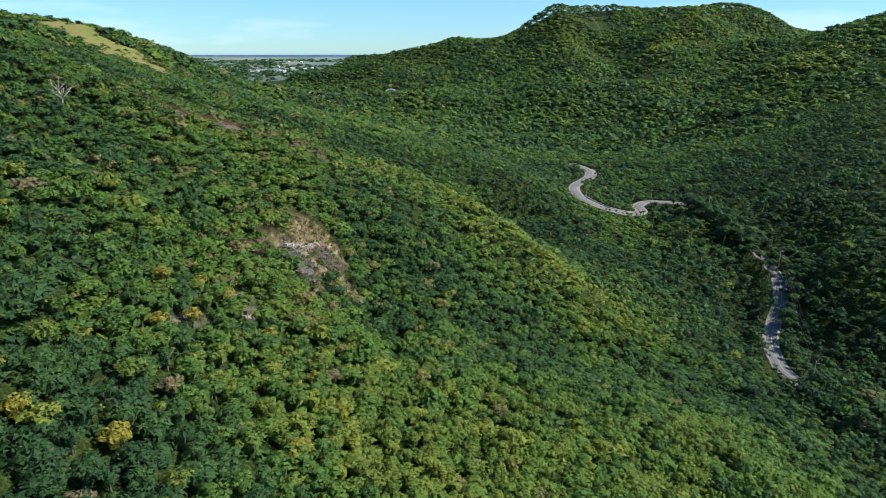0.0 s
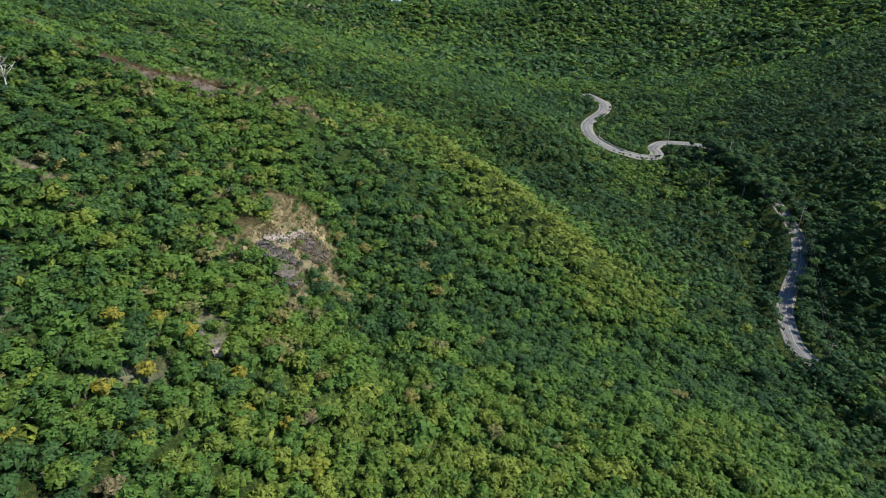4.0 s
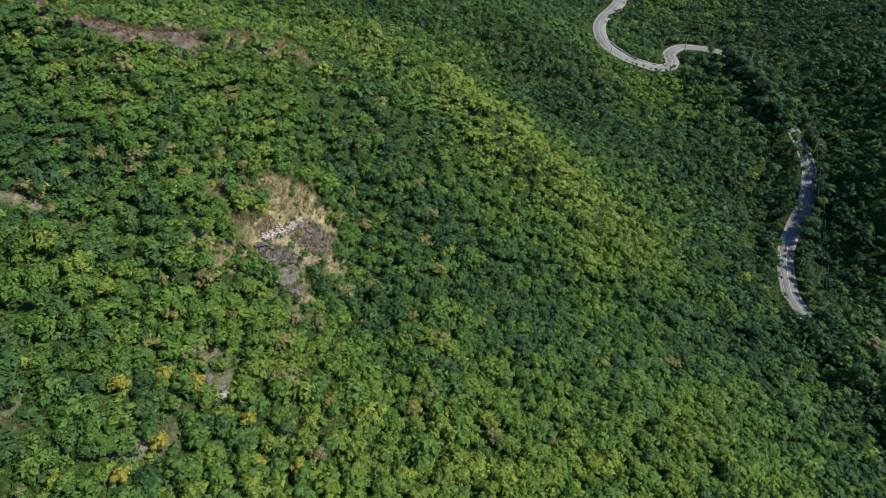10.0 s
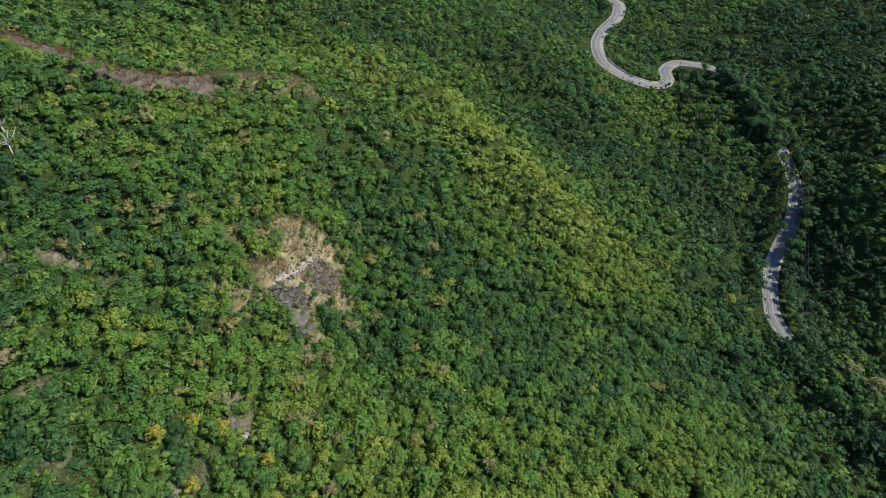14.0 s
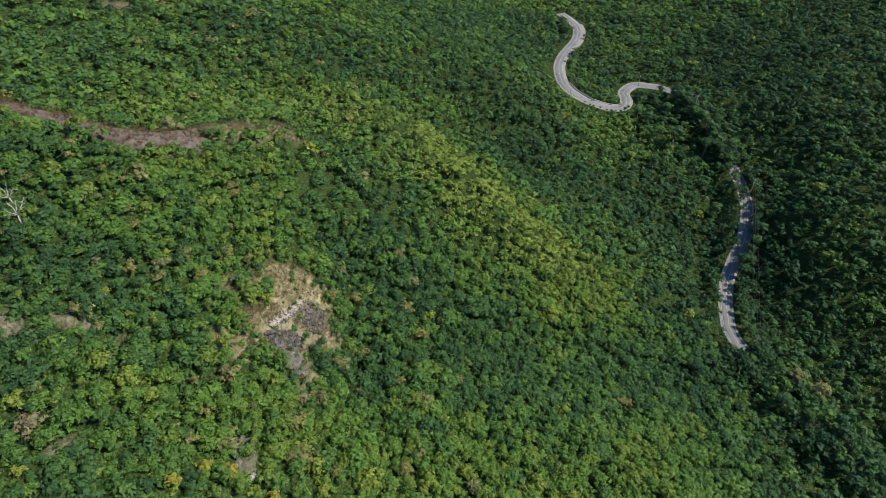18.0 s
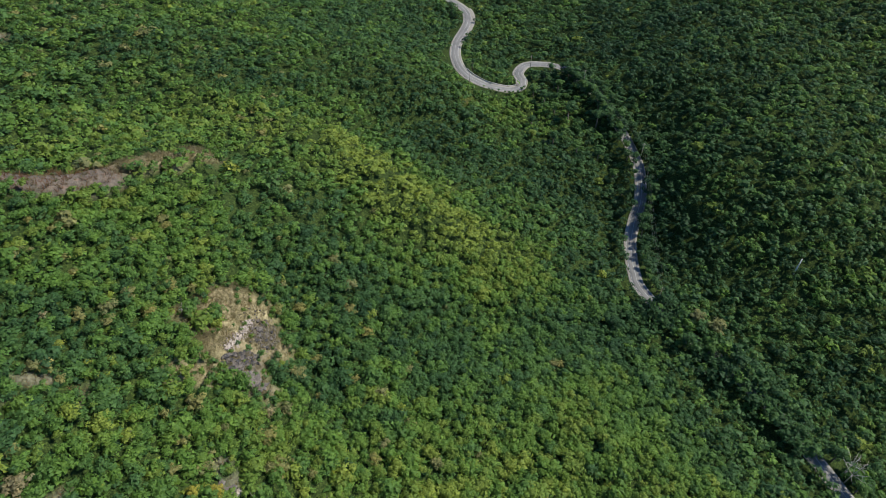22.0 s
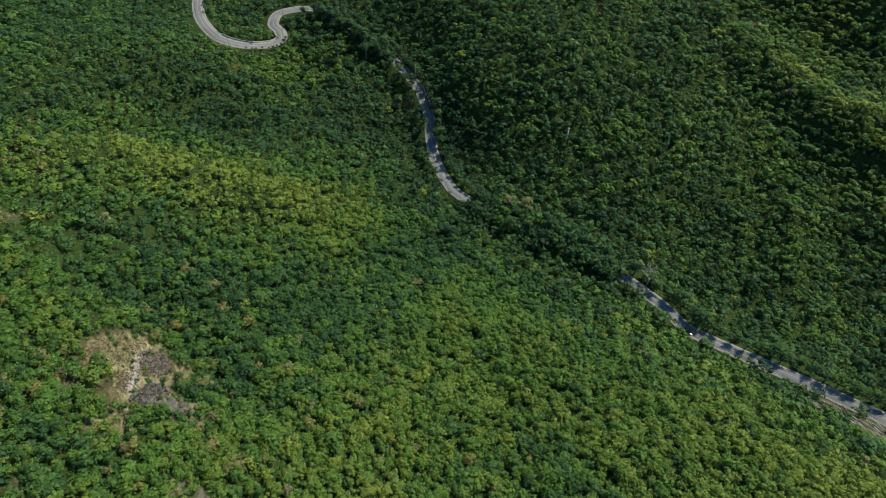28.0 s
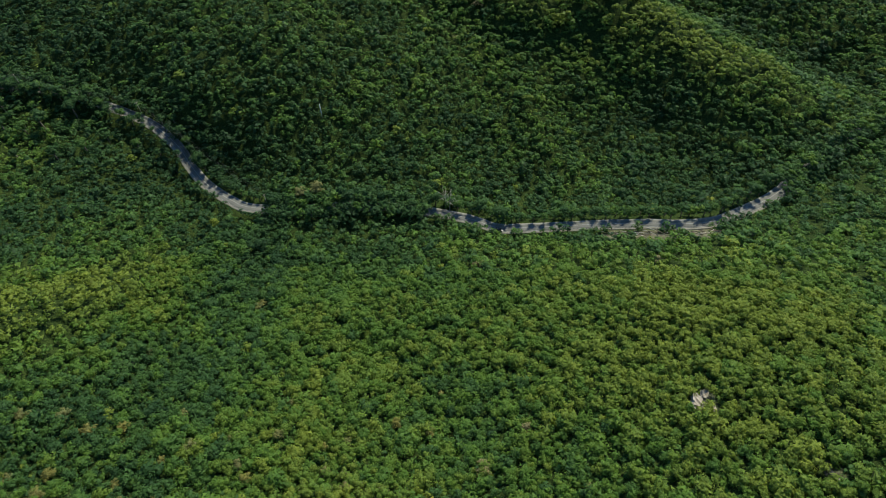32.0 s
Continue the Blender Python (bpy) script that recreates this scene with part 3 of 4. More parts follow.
# stands, some rows painting sunlit crests and slopes or shaded banks into the leaves: (x, y, rx, ry, turn, change of
# tone)
STANDS_AND_LIGHT = [(36, 226, 25, 60, 50, 0.58), (-38, 100, 42, 42, 0, 0.15), (-75, 165, 36, 70, 0, 0.10), (-52, 50, 32, 30, 0, -0.14), (190, -12, 18, 42, -20, -0.18), (-20, 75, 26, 22, 0, 0.10),
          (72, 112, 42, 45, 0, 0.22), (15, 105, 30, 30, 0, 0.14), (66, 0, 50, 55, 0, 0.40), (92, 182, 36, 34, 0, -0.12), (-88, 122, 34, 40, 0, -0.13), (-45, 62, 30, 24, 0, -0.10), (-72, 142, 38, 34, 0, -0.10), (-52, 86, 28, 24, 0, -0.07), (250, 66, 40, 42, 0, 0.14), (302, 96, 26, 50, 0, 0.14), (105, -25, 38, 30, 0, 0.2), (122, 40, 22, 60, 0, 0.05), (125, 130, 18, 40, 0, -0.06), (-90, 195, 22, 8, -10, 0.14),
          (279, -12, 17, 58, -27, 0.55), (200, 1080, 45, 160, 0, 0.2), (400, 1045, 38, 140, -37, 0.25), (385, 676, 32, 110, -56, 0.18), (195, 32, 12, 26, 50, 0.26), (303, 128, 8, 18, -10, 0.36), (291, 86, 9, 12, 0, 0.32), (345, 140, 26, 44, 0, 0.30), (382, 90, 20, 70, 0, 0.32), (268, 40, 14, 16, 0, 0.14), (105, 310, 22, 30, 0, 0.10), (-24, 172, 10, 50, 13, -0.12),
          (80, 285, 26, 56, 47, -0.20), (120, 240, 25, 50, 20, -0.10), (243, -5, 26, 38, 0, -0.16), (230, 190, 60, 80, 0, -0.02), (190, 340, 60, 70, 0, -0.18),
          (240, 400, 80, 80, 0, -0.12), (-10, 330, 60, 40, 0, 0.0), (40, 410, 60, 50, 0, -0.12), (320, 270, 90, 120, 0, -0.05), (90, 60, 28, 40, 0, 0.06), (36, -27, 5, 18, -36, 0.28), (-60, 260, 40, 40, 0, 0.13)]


def leaf_tone_at(px, py):
    """0 deep green, 0.4 fresh green, 0.6 olive, 0.75 yellow, by stand and by the light and shade painted into crests
    and banks.
    """
    s = 0.31 + 0.09 * rough_noise(px, py, 45, 11) + 0.13 * rough_noise(px, py, 16, 12) + rng.normal(0, 0.10, len(px))
    for cx, cy, rx, ry, turn, change in STANDS_AND_LIGHT:
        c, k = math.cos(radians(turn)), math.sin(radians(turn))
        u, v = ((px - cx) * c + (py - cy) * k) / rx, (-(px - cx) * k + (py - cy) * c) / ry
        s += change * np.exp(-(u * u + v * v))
    # deeper green where the canopy lies low
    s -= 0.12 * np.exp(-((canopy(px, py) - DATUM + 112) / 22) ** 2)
    # a few yellowing and dry crowns, most on the near western slope
    s = np.minimum(s, 0.70)
    west = np.exp(-(((px + 35) / 55) ** 2 + ((py - 95) / 70) ** 2))
    odd = rng.uniform(0, 1, len(px))
    s = np.where(odd < 0.005 + 0.032 * west, rng.uniform(0.55, 0.78, len(px)), s)
    s = np.where((odd > 0.5) & (odd < 0.5 + 0.06 * west + 0.03 * (px < -20)), rng.uniform(0.882, 0.896, len(px)), s)
    s = np.where(odd > 1 - 0.0005 - 0.006 * west, rng.uniform(0.95, 1.0, len(px)), s)
    return np.clip(s, 0.02, 1.0)


def height_swell(px, py):
    return 1.3 * rough_noise(px, py, 13, 51) + 0.9 * rough_noise(px, py, 5, 52)


def bank_lift(px, py):
    """Trees on the eastern bank stand higher over the road."""
    out = np.zeros(len(px))
    gap, _ = road_gap(px, py)
    for i in np.where(gap < 16)[0]:
        k = ((road - (px[i], py[i])) ** 2).sum(1).argmin()
        if (px[i] - road[k, 0]) * side[k, 0] + (py[i] - road[k, 1]) * side[k, 1] < 0 and py[i] < 280:
            out[i] = (2.6 if py[i] > 245 else 1.2) * min(1.0, (16 - gap[i]) / 8)
    return out


def hidden_stretch(px, py):
    """Stretches of the valley where the trees close over the road."""
    return ((py > 104) & (py < 183) & (px > 105) & (px < 165)) | ((py > 290) & (py < 352) & (px > 138) & (px < 172)) | ((py < -58) & (px > 150))


def seen_side(x, y):
    """The part of the hills that faces the flight."""
    behind = (x + 45) * 0.72 + (y - 50) * 0.7 < -14
    west = x < -0.80 * y - 22
    return ~behind & ~west


def grows(margin):
    def keep(px, py):
        gap, _ = road_gap(px, py)
        room = np.where((py > 275) & (px < 150), 3.2, margin)
        return ((gap > ROAD_HALF + room) | hidden_stretch(px, py)) & (py > -64 - 0.2 * px) & (open_ground(px, py) < rng.uniform(0.25, 0.95, len(px))) & seen_side(px, py)
    return keep


NEAR = (-112, 112, -58, 205)
SINGLE = (-48, 4, 46, 106)


def within(box, px, py):
    return (px > box[0]) & (px < box[1]) & (py > box[2]) & (py < box[3])


def in_near(px, py):
    return within(NEAR, px, py) & ((py > 14) | (px > -12))


near_templates = [np.concatenate([crown_template(8 + k % 3, 16, 0.142, 20 + k, 0.36), core_template(40 + k, 5)[10:] * 0.8]) for k in range(9)]
mid_templates = [crown_template(5 + k % 2, 9, 0.21, 60 + k, 0.34) for k in range(9)]
far_templates = [crown_template(3, 6, 0.40, 100 + k, 0.3) for k in range(9)]
bush_templates = [crown_template(3, 7, 0.38, 140 + k, 0.3) for k in range(6)]

# ---- forest ----
px, py = scatter(*NEAR, 3.05, lambda x, y: grows(1.6)(x, y) & in_near(x, y) & ~within(SINGLE, x, y))
rad = np.clip(rng.lognormal(0.70, 0.36, len(px)), 1.0, 4.4)
ob = new("forest", stand_mesh("forest", px, py, rad, leaf_tone_at(px, py), near_templates, rng.uniform(0.6, 1.1, len(px)), 2.6 + height_swell(px, py)))
tagged(ob, "dense green and yellowish tropical scrub forest on the hillside", "forest", kind="stuff")

px, py = scatter(*NEAR, 2.35, grows(1.0))
ob = new("undergrowth", stand_mesh("undergrowth", px, py, rng.uniform(1.1, 1.9, len(px)), leaf_tone_at(px, py) * 0.75, bush_templates, np.full(len(px), 0.9), 0.35))
tagged(ob, "low green undergrowth between the hillside trees", "undergrowth", kind="stuff")

px, py = scatter(-260, 425, -150, 520, 3.75, lambda x, y: grows(0.6)(x, y) & ~in_near(x, y))
rad = np.clip(rng.lognormal(0.90, 0.34, len(px)), 1.4, 5.4)
ob = new("forest", stand_mesh("forest", px, py, rad, leaf_tone_at(px, py), mid_templates, rng.uniform(0.6, 1.05, len(px)),
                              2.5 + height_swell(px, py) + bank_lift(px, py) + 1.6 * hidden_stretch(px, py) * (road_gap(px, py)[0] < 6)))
tagged(ob, "dense dark green tropical forest filling the valley", "forest", kind="stuff")

# crowns that close over the road in the narrow valley
px, py = scatter(105, 262, -120, 352, 2.5, lambda x, y: hidden_stretch(x, y) & (road_gap(x, y)[0] < 6.5))
ob = new("forest", stand_mesh("forest", px, py, rng.uniform(1.8, 3.2, len(px)), leaf_tone_at(px, py) * 0.8, mid_templates, rng.uniform(0.6, 0.9, len(px)), 3.2 + height_swell(px, py)))
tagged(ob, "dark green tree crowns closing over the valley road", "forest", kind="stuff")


def far_stand(x, y):
    inner = (x > -260) & (x < 425) & (y > -150) & (y < 520)
    wedge = (y > 300) & (x > -0.80 * y - 40) & (x < 0.80 * y + 60)
    south = (x > 340) & (x < 520) & (y > -180) & (y < 320)
    return ~inner & (wedge | south) & (y < 1560) & (y < 1200 + 1.4 * (x + 420)) & (np.hypot(x - 100, y - 400) < 1180) & (open_ground(x, y) < 0.5)


px, py = scatter(-900, 1100, -180, 1700, 7.5, far_stand)
rad = np.clip(rng.lognormal(1.5, 0.28, len(px)), 2.8, 8.0)
ob = new("forest", stand_mesh("forest", px, py, rad, leaf_tone_at(px, py), far_templates, rng.uniform(0.6, 0.9, len(px)), 1.8 + 1.2 * rough_noise(px, py, 30, 53)))
tagged(ob, "dark green forest covering the distant hills", "forest", kind="stuff")

def far_side(x, y):
    return ~seen_side(x, y) & ((x < -112) | (y < 205)) & (open_ground(x, y) < 0.5)


px, py = scatter(-310, 352, -250, 420, 6.0, lambda x, y: (far_side(x, y) | (y < -150)) & (x > -0.9 * y - 420))
rad = np.clip(rng.lognormal(1.3, 0.25, len(px)), 2.6, 5.5)
ob = new("forest", stand_mesh("forest", px, py, rad, leaf_tone_at(px, py), mid_templates, rng.uniform(0.6, 0.9, len(px)), np.full(len(px), 1.9)))
tagged(ob, "green scrub forest on the upper western hillside", "forest", kind="stuff")

# ---- single trees ----
BARK = simple_material("grey_bark", (0.10, 0.08, 0.06), (0.24, 0.20, 0.16), 2.0, 0.9, 0.1, 0.8, 0.03)
DEADWOOD = simple_material("bleached_deadwood", (0.34, 0.30, 0.25), (0.55, 0.51, 0.45), 1.5, 0.9, 0.1, 0.6, 0.02)


def tube(bm, pts, radii, sides=6):
    """A tapered limb along points."""
    rings = []
    for i, (p, r) in enumerate(zip(pts, radii)):
        d = (Vector(pts[min(i + 1, len(pts) - 1)]) - Vector(pts[max(i - 1, 0)])).normalized()
        u = d.orthogonal().normalized()
        v = d.cross(u)
        rings.append([bm.verts.new(Vector(p) + (u * math.cos(a) + v * math.sin(a)) * r) for a in [k * 2 * math.pi / sides for k in range(sides)]])
    for a, b in zip(rings, rings[1:]):
        for k in range(sides):
            bm.faces.new((a[k], a[(k + 1) % sides], b[(k + 1) % sides], b[k]))
    bm.faces.new(rings[0][::-1])
    bm.faces.new(rings[-1])


def limb_mesh(name, limbs, material, sides=6):
    bm = bmesh.new()
    for pts, radii in limbs:
        tube(bm, pts, radii, sides)
    me = bpy.data.meshes.new(name)
    bm.to_mesh(me)
    bm.free()
    me.materials.append(material)
    me.shade_smooth()
    return me


def part(name, me, parent, label="", at=(0, 0, 0)):
    ob = new(name, me)
    ob.parent, ob.location = parent, at
    if label:
        ob["label"] = label
    return ob


def empty(name, label, category, group="", m=None):
    ob = new(name)
    ob.empty_display_size = 0.5
    if m is not None:
        ob.matrix_world = m
    return tagged(ob, label, category, group)


def trunk_limbs(r, high, rad):
    """A leaning trunk that forks into three to five limbs."""
    lean = r.uniform(-0.12, 0.12, 2)
    fork = np.array([lean[0] * high * 0.5, lean[1] * high * 0.5, high * 0.5])
    limbs = [([(0, 0, -0.6), tuple(fork * 0.5 + r.uniform(-0.05, 0.05, 3)), tuple(fork)], [0.05 * high, 0.036 * high, 0.03 * high])]
    for k in range(int(r.integers(3, 6))):
        a = k * 2.1 + r.uniform(-0.5, 0.5)
        tip = fork + np.array([math.cos(a) * rad * 0.6, math.sin(a) * rad * 0.6, high * r.uniform(0.2, 0.36)])
        limbs.append(([tuple(fork), tuple((fork + tip) / 2 + r.uniform(-0.12, 0.12, 3)), tuple(tip)], [0.024 * high, 0.016 * high, 0.008 * high]))
    return limbs


def tree_model(name, label, leaf_tone, rad, high, seed, lobes=7, size=0.155, group="", squash=0.85):
    """tree > trunk, crown; built at the origin."""
    r = np.random.default_rng(seed)
    tree = empty(name, label, "tree", group)
    part("trunk", limb_mesh("trunk", trunk_limbs(r, high, rad), BARK), tree, "grey bark trunk")
    tpl = np.concatenate([crown_template(lobes, 30, size * 0.85, seed, 0.36), core_template(seed + 500) * 0.8])
    q = tpl[:, :3].reshape(-1, 3) * (rad, rad, rad * squash) + (0, 0, high - rad * squash * 0.6)
    part("crown", array_mesh("crown", q, np.arange(len(q)).reshape(-1, 3), FOLIAGE, {"leaf_tone": np.full(len(q), leaf_tone), "bulge": np.repeat(tpl[:, 3], 3, 0)}), tree)
    return tree


def ground_at(x, y):
    return float(ground_height(x, y)[0])


kinds = [("dark green leafy tree on the near slope", 0.10), ("green leafy scrub tree on the near slope", 0.24), ("fresh green scrub tree on the near slope", 0.36),
         ("olive green scrub tree on the near slope", 0.50), ("light yellow-green scrub tree on the near slope", 0.60), ("yellowing scrub tree on the near slope", 0.74),
         ("golden yellow flowering tree on the near slope", 0.83), ("dry brown half-bare tree on the near slope", 0.97)]
models = []
for k, (label, sp) in enumerate(kinds):
    for j in range(2 if k < 6 else 1):
        models.append((tree_model("tree", label, sp, 1.8 + 0.7 * j, 3.6 + 0.6 * j, 200 + 10 * k + j, group="trees on the near slope"), sp))
px, py = scatter(*SINGLE, 3.2, grows(1.6))
sp = leaf_tone_at(px, py)
used = set()
for x, y, s in zip(px, py, sp):
    near_kinds = sorted(range(len(models)), key=lambda i: abs(models[i][1] - s) + rng.uniform(0, 0.05))
    i = near_kinds[0]
    m = pose(x, y, ground_at(x, y), rng.uniform(-5, 5), rng.uniform(-5, 5), rng.uniform(0, 360))
    if i in used:
        copy_thing(models[i][0], m)
    else:
        used.add(i)
        models[i][0].matrix_world = m
for i, (ob, _) in enumerate(models):
    if i not in used:
        x, y = -30 + 3.1 * i, 60 + 2.0 * i
        ob.matrix_world = pose(x, y, ground_at(x, y))

# tall spreading trees that crowd the valley road
tall = [tree_model("valley_tree", label, s, 3.4, 8.2, 330 + k, 15, 0.10, "trees along the road", 0.62)
        for k, (label, s) in enumerate((("dark green spreading broadleaf tree beside the road", 0.12), ("green spreading broadleaf tree beside the road", 0.22),
                                        ("olive green spreading tree beside the road", 0.30), ("grey-green spreading tree beside the road", 0.17)))]
spots_tall = []      # x, y, size
for i in range(len(road)):
    x, y = road[i]
    row = []
    if 102 < y < 186 and x < 165 and i % 3 == 0:
        row = [((-4.6, 0.2, 4.4)[i // 3 % 3] + rng.uniform(-1.2, 1.2), rng.uniform(0.6, 1.1))]
    elif -62 <= y < 100 and i % 3 == 0:
        row = [(-4.7, rng.uniform(0.85, 1.15)), (4.7, rng.uniform(0.2, 0.32))]
    elif 255 < y < 358 and x > 140 and i % 3 == 0:
        row = [(-4.2, rng.uniform(0.7, 1.0)), (4.0, rng.uniform(0.7, 1.1))]
    elif 186 < y <= 255 and i % 3 == 0:
        row = [(-4.6, rng.uniform(1.0, 1.25) if y > 226 else rng.uniform(0.7, 0.95)), (5.0, rng.uniform(0.3, 0.5))]
    for off, k in row:
        p = road[i] + side[i] * (off + np.sign(off) * rng.uniform(-0.5, 1.6))
        spots_tall.append((p[0] + rng.uniform(-0.8, 0.8), p[1] + rng.uniform(-1.0, 1.0), k))
# a clump of large old trees below the loop and on the western edge of the road
spots_tall += [(125, 329, 1.7), (137, 337, 1.5), (112, 311, 1.2), (134, 312, 1.6), (119, 295, 1.35), (129, 285, 1.5), (122, 338, 1.2), (139, 279, 1.3), (141, 264, 1.25), (141, 252, 1.0), (147, 302, 1.4), (128, 318, 1.5)]
# low bushes below the outside of the loop
for i in range(road_index(92, 349), road_index(118, 350), 2):
    spots_tall.append((road[i, 0] + rng.uniform(-0.8, 0.8), road[i, 1] - 4.9 + rng.uniform(-0.5, 0.5) - 0.02 * abs(road[i, 0] - 104), rng.uniform(0.30, 0.40)))
spots_tall += [(x, y, rng.uniform(0.6, 1.0)) for x, y in ((134, 352), (139, 357), (129, 344), (141, 348), (136, 341), (147, 338), (128, 355), (127, 335), (134, 330))]
for k, (x, y, big) in enumerate(spots_tall):
    m = pose(x, y, ground_at(x, y) - 0.2, rng.uniform(-6, 6), rng.uniform(-6, 6), rng.uniform(0, 360)) @ Matrix.Scale(big, 4)
    if k < 4:
        tall[k].matrix_world = m
    else:
        copy_thing(tall[int(rng.integers(0, 4))], m)

# single trees that stand out
for name, label, s, x, y, rad, high in (
        ("tree", "golden yellow flowering tree among rocks", 0.84, -40, 103, 1.9, 4.6), ("tree", "bright yellow-green bushy tree on the far slope", 0.62, 176, 251, 3.6, 7.0),
        ("tree", "large yellow tree at the foot of the slope", 0.80, -20, 71, 2.6, 5.0), ("tree", "yellow tree on the near slope", 0.78, -17, 88, 2.3, 4.8),
        ("tree", "pale greyish half-dry tree beside the road", 0.893, 141, 161, 4.6, 8.6), ("tree", "pale grey half-dry tree beside the road", 0.895, 136, 168, 3.6, 7.6), ("tree", "yellow tree beside the outcrop", 0.74, -57, 115, 2.0, 4.4),
        ("tree", "narrow dark green tree inside the bend", 0.10, 91, 364, 1.7, 8.0), ("tree", "yellow-green tree on the valley side", 0.60, 108, 301, 3.2, 6.5)):
    t = tree_model(name, label, s, rad, high, int(900 + x), 9, 0.14)
    t.matrix_world = pose(x, y, ground_at(x, y), 0, 0, 40)


def dead_tree(x, y, high, label, seed, material=DEADWOOD):
    """dead_tree > trunk, each branch."""
    r = np.random.default_rng(seed)
    ob = empty("dead_tree", label, "tree", m=pose(x, y, ground_at(x, y)))
    top = np.array([r.uniform(-0.5, 0.5), r.uniform(-0.5, 0.5), high * 0.55])
    part("trunk", limb_mesh("trunk", [([(0, 0, -0.5), tuple(top * 0.5), tuple(top)], [0.22, 0.16, 0.12])], material), ob)
    for k in range(7):
        a = k * 0.9 + r.uniform(-0.3, 0.3)
        tip = top + np.array([math.cos(a), math.sin(a), 0.8]) * high * r.uniform(0.28, 0.48)
        mid = (top + tip) / 2 + r.uniform(-0.3, 0.3, 3)
        limbs = [([tuple(top * 0.95), tuple(mid), tuple(tip)], [0.09, 0.06, 0.02])]
        for _ in range(4):
            t2 = mid + (tip - mid) * r.uniform(0, 0.8)
            limbs.append(([tuple(t2), tuple(t2 + r.normal(size=3) * high * 0.09 + (0, 0, 0.3))], [0.04, 0.012]))
        part("branch", limb_mesh("branch", limbs, material, 5), ob)
    return ob


dead_tree(-92, 150, 7.0, "bare bleached dead tree on the western slope", 1)
dead_tree(-95, 155, 6.0, "bare grey dead tree on the western slope", 2)
dead_tree(151, 94, 12.0, "bare pale dead tree above the road", 3)
dead_tree(153, 97, 11.0, "bare pale dead tree above the road", 4)
dead_tree(-33, 104, 3.6, "small bare bleached tree among rocks", 5)
dead_tree(-50, 158, 4.0, "small bare grey tree beside the outcrop", 6)
snag = empty("dead_tree", "white bleached dead trunk standing in the forest", "tree", m=pose(182, 174, ground_at(182, 174)))
part("trunk", limb_mesh("trunk", [([(0, 0, -0.5), (0.1, 0, 4), (0.3, 0.1, 8.5)], [0.4, 0.32, 0.2])], PAINT), snag)

# ---- rock outcrop and loose rocks ----
ROCK_DARK = simple_material("dark_grey_rock", (0.028, 0.027, 0.027), (0.085, 0.078, 0.072), 0.5, 0.85, 0.3, 0.9, 0.12)
ROCK_GREY = simple_material("grey_brown_rock", (0.085, 0.075, 0.064), (0.19, 0.165, 0.14), 0.6, 0.9, 0.2, 0.9, 0.1)
ROCK_PALE = simple_material("pale_limestone", (0.26, 0.215, 0.17), (0.46, 0.40, 0.34), 0.8, 0.9, 0.2, 0.8, 0.08)


def rock_mesh(sx, sy, sz, seed, material):
    """An angular, layered, weathered block."""
    bm = bmesh.new()
    bmesh.ops.create_cube(bm, size=2)
    bmesh.ops.subdivide_edges(bm, edges=bm.edges, cuts=3, use_grid_fill=True)
    for v in bm.verts:
        p = v.co.copy()
        q = Vector((p.x * sx, p.y * sy, p.z * sz)) * 0.9 + Vector((seed * 3.7, seed * 1.9, 0))
        k = 0.34 * noise.noise(q) + 0.26 * noise.noise(q * 2.3) + 0.20 * noise.cell(q * 2.2)
        round_off = 1 - 0.16 * (p.length / 1.732) ** 3
        v.co = Vector((p.x * sx * (round_off + k), p.y * sy * (round_off + k), p.z * sz * (0.9 + k)))
    me = bpy.data.meshes.new("rock")
    bm.to_mesh(me)
    bm.free()
    me.materials.append(material)
    return me


def rocks(thing, label, rows, seed):
    """One outcrop with its blocks: rows of x, y, half sizes, turn, tilt, material, part name."""
    x0, y0 = rows[0][:2]
    ob = empty(thing, label, "rock", m=pose(x0, y0, ground_at(x0, y0)))
    for k, (x, y, sx, sy, sz, turn, tilt, mat, nm) in enumerate(rows):
        p = part(nm, rock_mesh(sx, sy, sz, seed + k, mat), ob)
        p.matrix_parent_inverse = ob.matrix_world.inverted()
        p.matrix_world = pose(x, y, ground_at(x, y) + sz * 0.25, tilt, 0, turn)
    return ob


D, G, P = ROCK_DARK, ROCK_GREY, ROCK_PALE
rows = []
